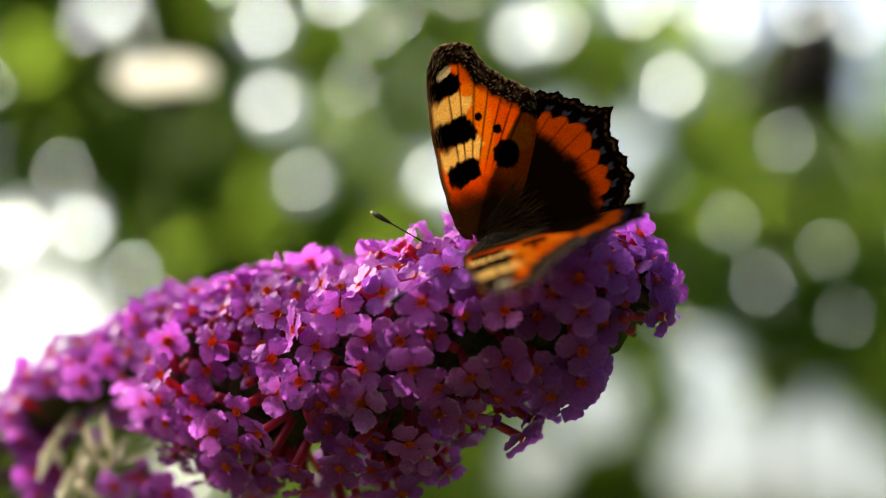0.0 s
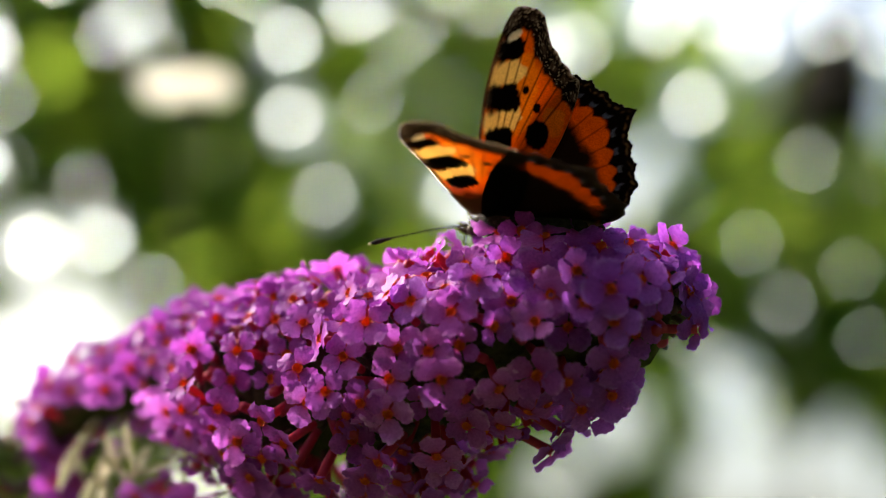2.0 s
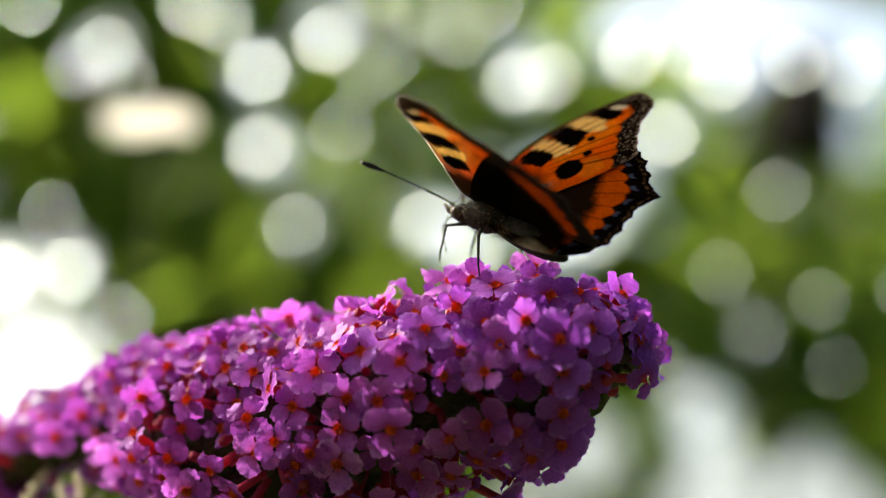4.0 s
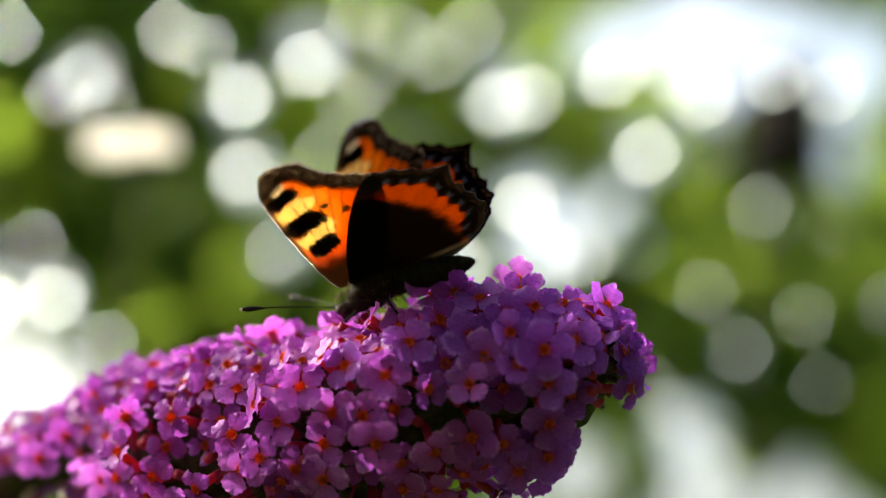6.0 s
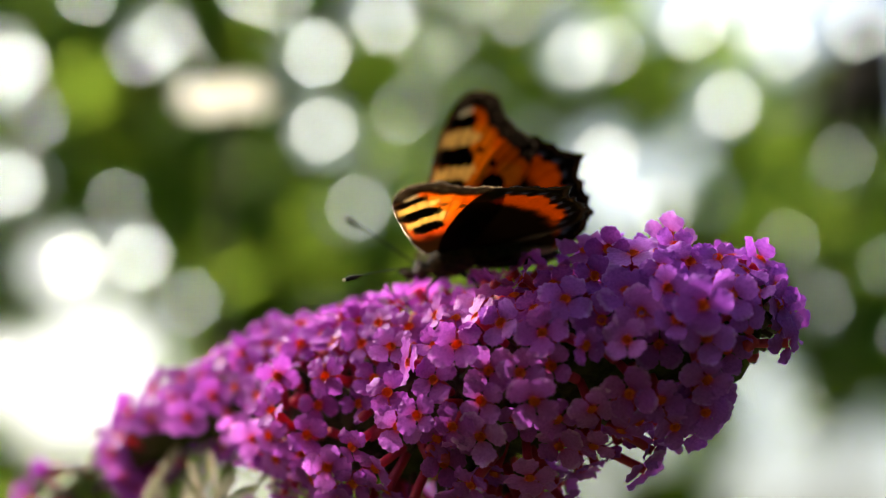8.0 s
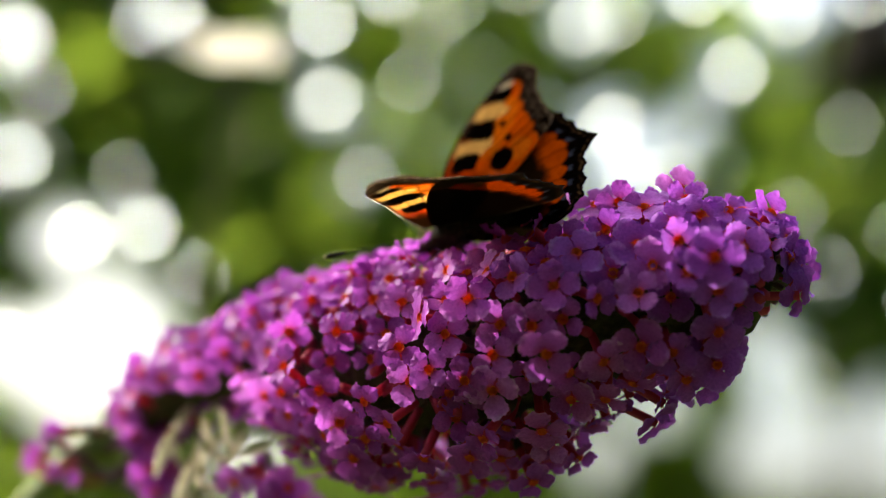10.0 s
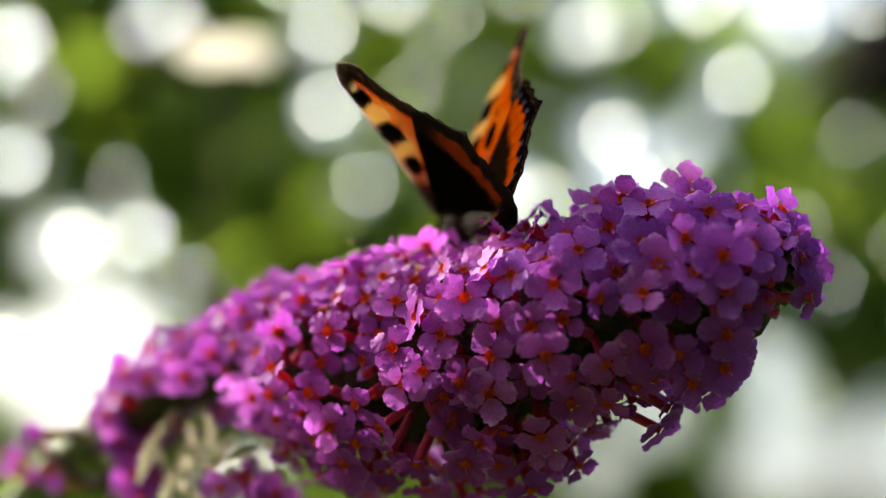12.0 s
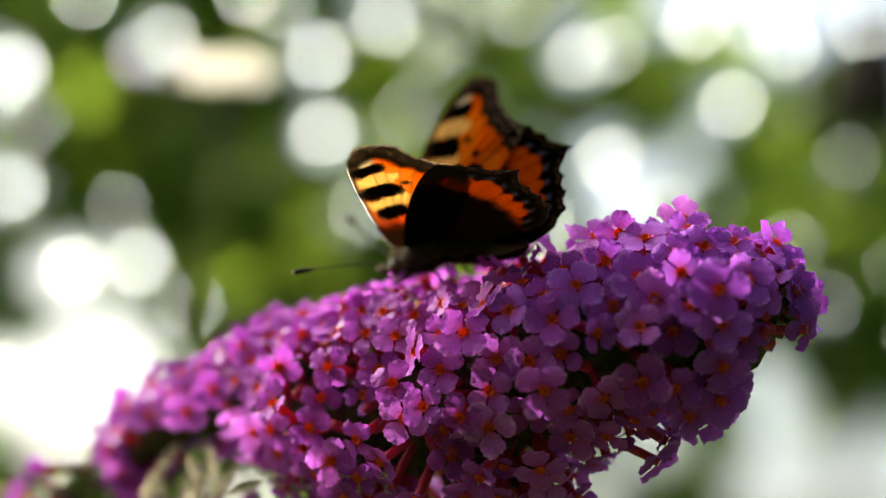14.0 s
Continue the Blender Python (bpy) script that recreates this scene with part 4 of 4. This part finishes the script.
def butterfly():
    thing = new("butterfly")
    tagged(thing, "orange and black butterfly with blue-spotted wing borders on violet flowers", "butterfly")
    rnd = random.Random(21)
    wings = {}
    for side in (1, -1):
        wings["fore", side] = wing("forewing", side, thing, FORE_A, FORE_R, fore_pattern, 300, 110, 0.0, "orange forewing with black and yellow patches")
        wings["hind", side] = wing("hindwing", side, thing, HIND_A, HIND_R, hind_pattern, 300, 90, 0.18, "dark hindwing with an orange band and blue half-moons")
        wing("underside", side, wings["fore", side], FORE_A, FORE_R, fore_under, 150, 56, 0.08, "straw and brown underside", UNDER)
        wing("underside", side, wings["hind", side], HIND_A, HIND_R, hind_under, 150, 56, 0.26, "dark bark-brown underside", UNDER)
        verts, faces = [], []
        for k in range(420):
            al, r = radians(rnd.uniform(44, 112)), rnd.uniform(1.0, 8.0)
            ln = rnd.uniform(1.6, 3.4)
            pts = []
            for q, lift in ((0.0, 0.05), (0.55, 0.35), (1.0, 0.25)):
                rr = r + ln * q
                bow = al + 0.06 * math.sin(k) * q
                u, v = -rr * math.sin(bow), rr * math.cos(bow)
                pts.append(Vector((u, side * v, 0.9 * math.sin(min(1, max(0, v / 22)) * math.pi) - 0.18 + 0.5 * (rr / 22) ** 2 * math.sin(4 * al) + lift)))
            wide = (pts[2] - pts[0]).cross(Vector((0, 0, 1))).normalized() * 0.035
            b = len(verts)
            verts += [(pts[0] - wide) * MM, (pts[0] + wide) * MM, (pts[1] + wide * 0.7) * MM, (pts[1] - wide * 0.7) * MM, pts[2] * MM]
            faces += [(b, b + 1, b + 2, b + 3), (b + 3, b + 2, b + 4)]
        me = bpy.data.meshes.new("wing_hair")
        me.from_pydata(verts, [], faces)
        me.materials.append(WINGHAIR)
        hair = new("wing_hair", me)
        hair.parent = wings["hind", side]
        tagged(hair, "tawny hair on the wing root", kind="stuff")
    bm = bmesh.new()
    blob(bm, (-1.2 * MM, 0, -1.2 * MM), (3.9 * MM, 2.2 * MM, 2.2 * MM), Euler((0, 0.12, 0)).to_matrix(), 20, 14, 0, 0.12)
    part("thorax", bm, CHITIN, thing, "dark furry thorax")
    bm = bmesh.new()
    pts = [(-4.0 - 10.8 * k / 9, 0, -1.5 - 1.7 * (k / 9) ** 1.2) for k in range(10)]
    rad = [1.5, 1.75, 1.85, 1.9, 1.85, 1.75, 1.6, 1.35, 1.0, 0.35]
    fine_p, fine_r = [], []
    for k in range(37):
        q = k / 36 * 9
        fine_p.append(Vector((np.interp(q, range(10), [p[0] for p in pts]), 0, np.interp(q, range(10), [p[2] for p in pts]))) * MM)
        fine_r.append((np.interp(q, range(10), rad) - (0.12 if k % 4 == 0 else 0)) * MM)
    tube(bm, fine_p, fine_r, 18)
    part("abdomen", bm, CHITIN, thing, "dark banded abdomen")
    bm = bmesh.new()
    blob(bm, (3.3 * MM, 0, -2.0 * MM), (1.25 * MM, 1.35 * MM, 1.2 * MM), None, 16, 10, 0, 0.1)
    head = part("head", bm, CHITIN, thing)
    for s in (1, -1):
        bm = bmesh.new()
        blob(bm, (3.5 * MM, s * 1.05 * MM, -1.9 * MM), (0.75 * MM, 0.5 * MM, 0.85 * MM), None, 14, 10)
        part("eye", bm, EYE, head)
        bm = bmesh.new()
        tube(bm, [(4.1 * MM, s * 0.35 * MM, -2.5 * MM), (5.2 * MM, s * 0.45 * MM, -2.2 * MM), (6.2 * MM, s * 0.5 * MM, -1.5 * MM)], [0.4 * MM, 0.42 * MM, 0.12 * MM], 7)
        part("palp", bm, BODYFUZZ, head)
        bm = bmesh.new()
        n = 16
        ap = []
        for k in range(n + 1):
            q = k / n
            ap.append(Vector((3.9 + 8.6 * q, s * (0.5 + 8.6 * q + 0.7 * q * q), -1.3 + 5.4 * q - 0.9 * q * q)) * MM)
        ar = [(0.095 - 0.015 * k / n if k < n - 3 else (0.2, 0.33, 0.34, 0.16)[k - n + 3]) * MM + (0.016 * MM if k % 2 else 0) for k in range(n + 1)]
        tube(bm, ap, ar, 7)
        part("antenna", bm, CHITIN, head)
        bm = bmesh.new()
        blob(bm, ap[-1], (0.22 * MM, 0.22 * MM, 0.22 * MM), None, 8, 6)
        part("antenna_tip", bm, PALE, head, "pale antenna tip")
        for hx, fx, fy, fz in ((0.8, 3.6, 2.8, -8.2), (-1.2, -4.8, 4.2, -7.6)):
            bm = bmesh.new()
            a = Vector((hx, s * 1.0, -2.6))
            f = Vector((fx, s * fy, fz))
            knee = a.lerp(f, 0.42) + Vector((0.9 if fx > 0 else -0.6, s * 1.3, 1.7))
            ankle = knee.lerp(f, 0.72) + Vector((0.2, 0, 0.1))
            tube(bm, [a * MM, knee * MM, ankle * MM, f * MM], [0.30 * MM, 0.2 * MM, 0.14 * MM, 0.08 * MM], 7)
            part("leg", bm, CHITIN, thing)
    bm = bmesh.new()
    tube(bm, [Vector(p) * MM for p in ((4.3, 0, -2.8), (5.6, 0, -3.2), (6.3, 0.1, -4.4), (6.0, 0.1, -6.0), (5.2, 0, -7.8))], [0.16 * MM, 0.14 * MM, 0.13 * MM, 0.12 * MM, 0.08 * MM], 6)
    part("proboscis", bm, CHITIN, head)
    # fur on the thorax, the head and the roots of the wings
    verts, faces = [], []
    for k in range(1500):
        q = rnd.random()
        x = 4.0 - 9.5 * q if k % 4 else -5 - 8 * q
        around = rnd.uniform(-math.pi, math.pi)
        rr = 2.0 * (1 - ((x + 1) / 6.2) ** 2) ** 0.5 if -5.5 < x < 4.6 else 1.6 - 0.08 * (-5 - x)
        rr = max(rr, 0.9)
        zc = -1.2 if x > -5 else -1.5 - 0.15 * (-5 - x)
        o = Vector((0, math.cos(around), math.sin(around)))
        p = Vector((x, 0, zc)) + o * rr * 0.95
        d = (o + Vector((rnd.uniform(-1.4, -0.2), rnd.uniform(-0.4, 0.4), rnd.uniform(-0.3, 0.5)))).normalized()
        ln = rnd.uniform(0.7, 1.7) if x > -5 else rnd.uniform(0.3, 0.8)
        sidew = d.cross(o).normalized() * 0.045
        b = len(verts)
        verts += [(p - sidew) * MM, (p + sidew) * MM, (p + d * ln * 0.6 + Vector((0, 0, -0.05))) * MM + sidew * 0.5 * MM, (p + d * ln) * MM]
        faces += [(b, b + 1, b + 2), (b, b + 2, b + 3)]
    me = bpy.data.meshes.new("fur")
    me.from_pydata(verts, [], faces)
    me.materials.append(BODYFUZZ)
    fur = new("fur", me)
    fur.parent = thing
    tagged(fur, "brown and golden fur", kind="stuff")
    return thing, wings


BUTTERFLY, WINGS = butterfly()


# ---------------------------------------------------------------- what moves
def motions():
    # the dry leaf hangs still, then sways upwards in the breeze
    sway = [(0, -70.5, 183.3, 1491.3, 0), (6, -70.6, 183.2, 1491.9, 0), (8, -73.5, 182.9, 1493.2, 0), (8.2, -74.2, 182.9, 1493.2, 1), (10.3, -70.6, 181.8, 1497.7, 8), (10.5, -70.0, 181.6, 1498.6, 8), (11, -71.2, 180.8, 1501.6, 9), (11.5, -72.8, 180.9, 1501.2, 9),
            (12, -73.7, 182.3, 1495.8, 4), (12.5, -73.3, 182.1, 1496.4, 4), (13, -74.0, 182.3, 1495.5, 5), (13.5, -74.5, 182.2, 1496.1, 6), (14, -73.3, 181.4, 1499.2, 6)]
    walk(DRY_LEAF, [(t, pose(x * MM, y * MM, z * MM, 0, a, 0)) for t, x, y, z, a in sway])
    # seconds; place in millimetres; turn; lift of the near and far wings; sweep of the forewings, then of the hindwings
    rows = [
        (0, 5.3, -13.2, 1397.3, -51, 16, 173, 24, 44, 4, 4, 5, 6),
        (0.5, 5.3, -12.8, 1399.8, -49, 14, 183, 15, 43, 1, 8, 3, 8),
        (1, 4.1, -10.3, 1402.7, -51, -4, 170, 31, 49, 5, 10, 9, 9),
        (1.5, 2.1, -10.9, 1403.5, -49, -5, 165, 38, 47, 6, 10, 6, 9),
        (2, 2.9, -5.4, 1404.9, -51, -6, 147, 62, 52, 8, 10, 8, 7),
        (2.5, 2.1, -10.2, 1403.6, -47, -3, 140, 45, 42, 12, 11, 11, 11),
        (3, 7.7, -11.9, 1413.5, -18, -43, 153, 17, 39, 11, 13, 12, 12),
        (3.2, 7.8, -10.7, 1412.0, -18, -33, 142, 34, 36, 11, 13, 11, 12),
        (5.5, 3.4, -7.7, 1410.7, -14, -14, 139, 39, 35, 10, 17, 8, 14),
        (6, -5.6, -3.5, 1404.0, -20, 19, 159, 36, 56, 2, 9, 1, 1),
        (6.5, -4.9, -4.0, 1404.3, -21, 14, 168, 42, 44, -1, 9, -2, 7),
        (7, -6.6, -2.9, 1408.1, -21, 3, 180, 30, 41, -3, 13, -5, 8),
        (7.5, -10.2, -0.1, 1400.9, -39, 40, 166, 29, 55, 2, 15, 3, 12),
        (8, -14.3, 1.5, 1404.3, -40, 9, 177, 43, 33, -5, 17, -7, 9),
        (8.2, -15.5, 1.4, 1400.2, -44, 16, 162, 34, 27, 5, 12, -7, 7),
        (10.3, -15.7, 2.0, 1402.1, -37, 2, 145, 34, 35, 16, 21, 1, 16),
        (10.5, -16.2, 2.6, 1400.1, -50, 5, 130, 52, 44, 20, 15, 1, 5),
        (11, -15.7, 2.2, 1400.3, -45, 8, 131, 53, 41, 20, 18, 8, 15),
        (11.5, -14.5, 1.9, 1407.4, -20, -23, 138, 19, 39, 19, 17, 3, 1),
        (12, -14.0, 6.8, 1404.0, -29, -4, 112, 72, 45, 18, 9, 14, 9),
        (12.5, -14.0, 4.4, 1404.9, -29, -6, 108, 65, 49, 25, 34, 12, 12),
        (13, -16.2, 2.4, 1406.7, -18, -18, 144, 40, 42, 22, 19, 4, 4),
        (13.5, -18.8, 2.2, 1403.1, -32, 5, 149, 43, 41, 17, 16, 6, 9),
        (14, -18.6, 2.1, 1403.5, -36, 4, 157, 47, 37, 12, 16, 3, 11),
    ]
    walk(BUTTERFLY, [(t, pose(x * MM, y * MM, z * MM, a, b, c)) for t, x, y, z, a, b, c, *_ in rows])
    for (which, side), ob in WINGS.items():
        path = []
        for t, *_, near, far, fore_near, fore_far, hind_near, hind_far in rows:
            lift = near if side > 0 else far
            back = {("fore", 1): fore_near, ("fore", -1): fore_far, ("hind", 1): hind_near, ("hind", -1): hind_far}[which, side]
            path.append((t, pose(1.0 * MM, side * 1.2 * MM, 0.6 * MM, side * lift) @ pose(0, 0, 0, 0, 0, side * back)))
        walk(ob, path)


motions()
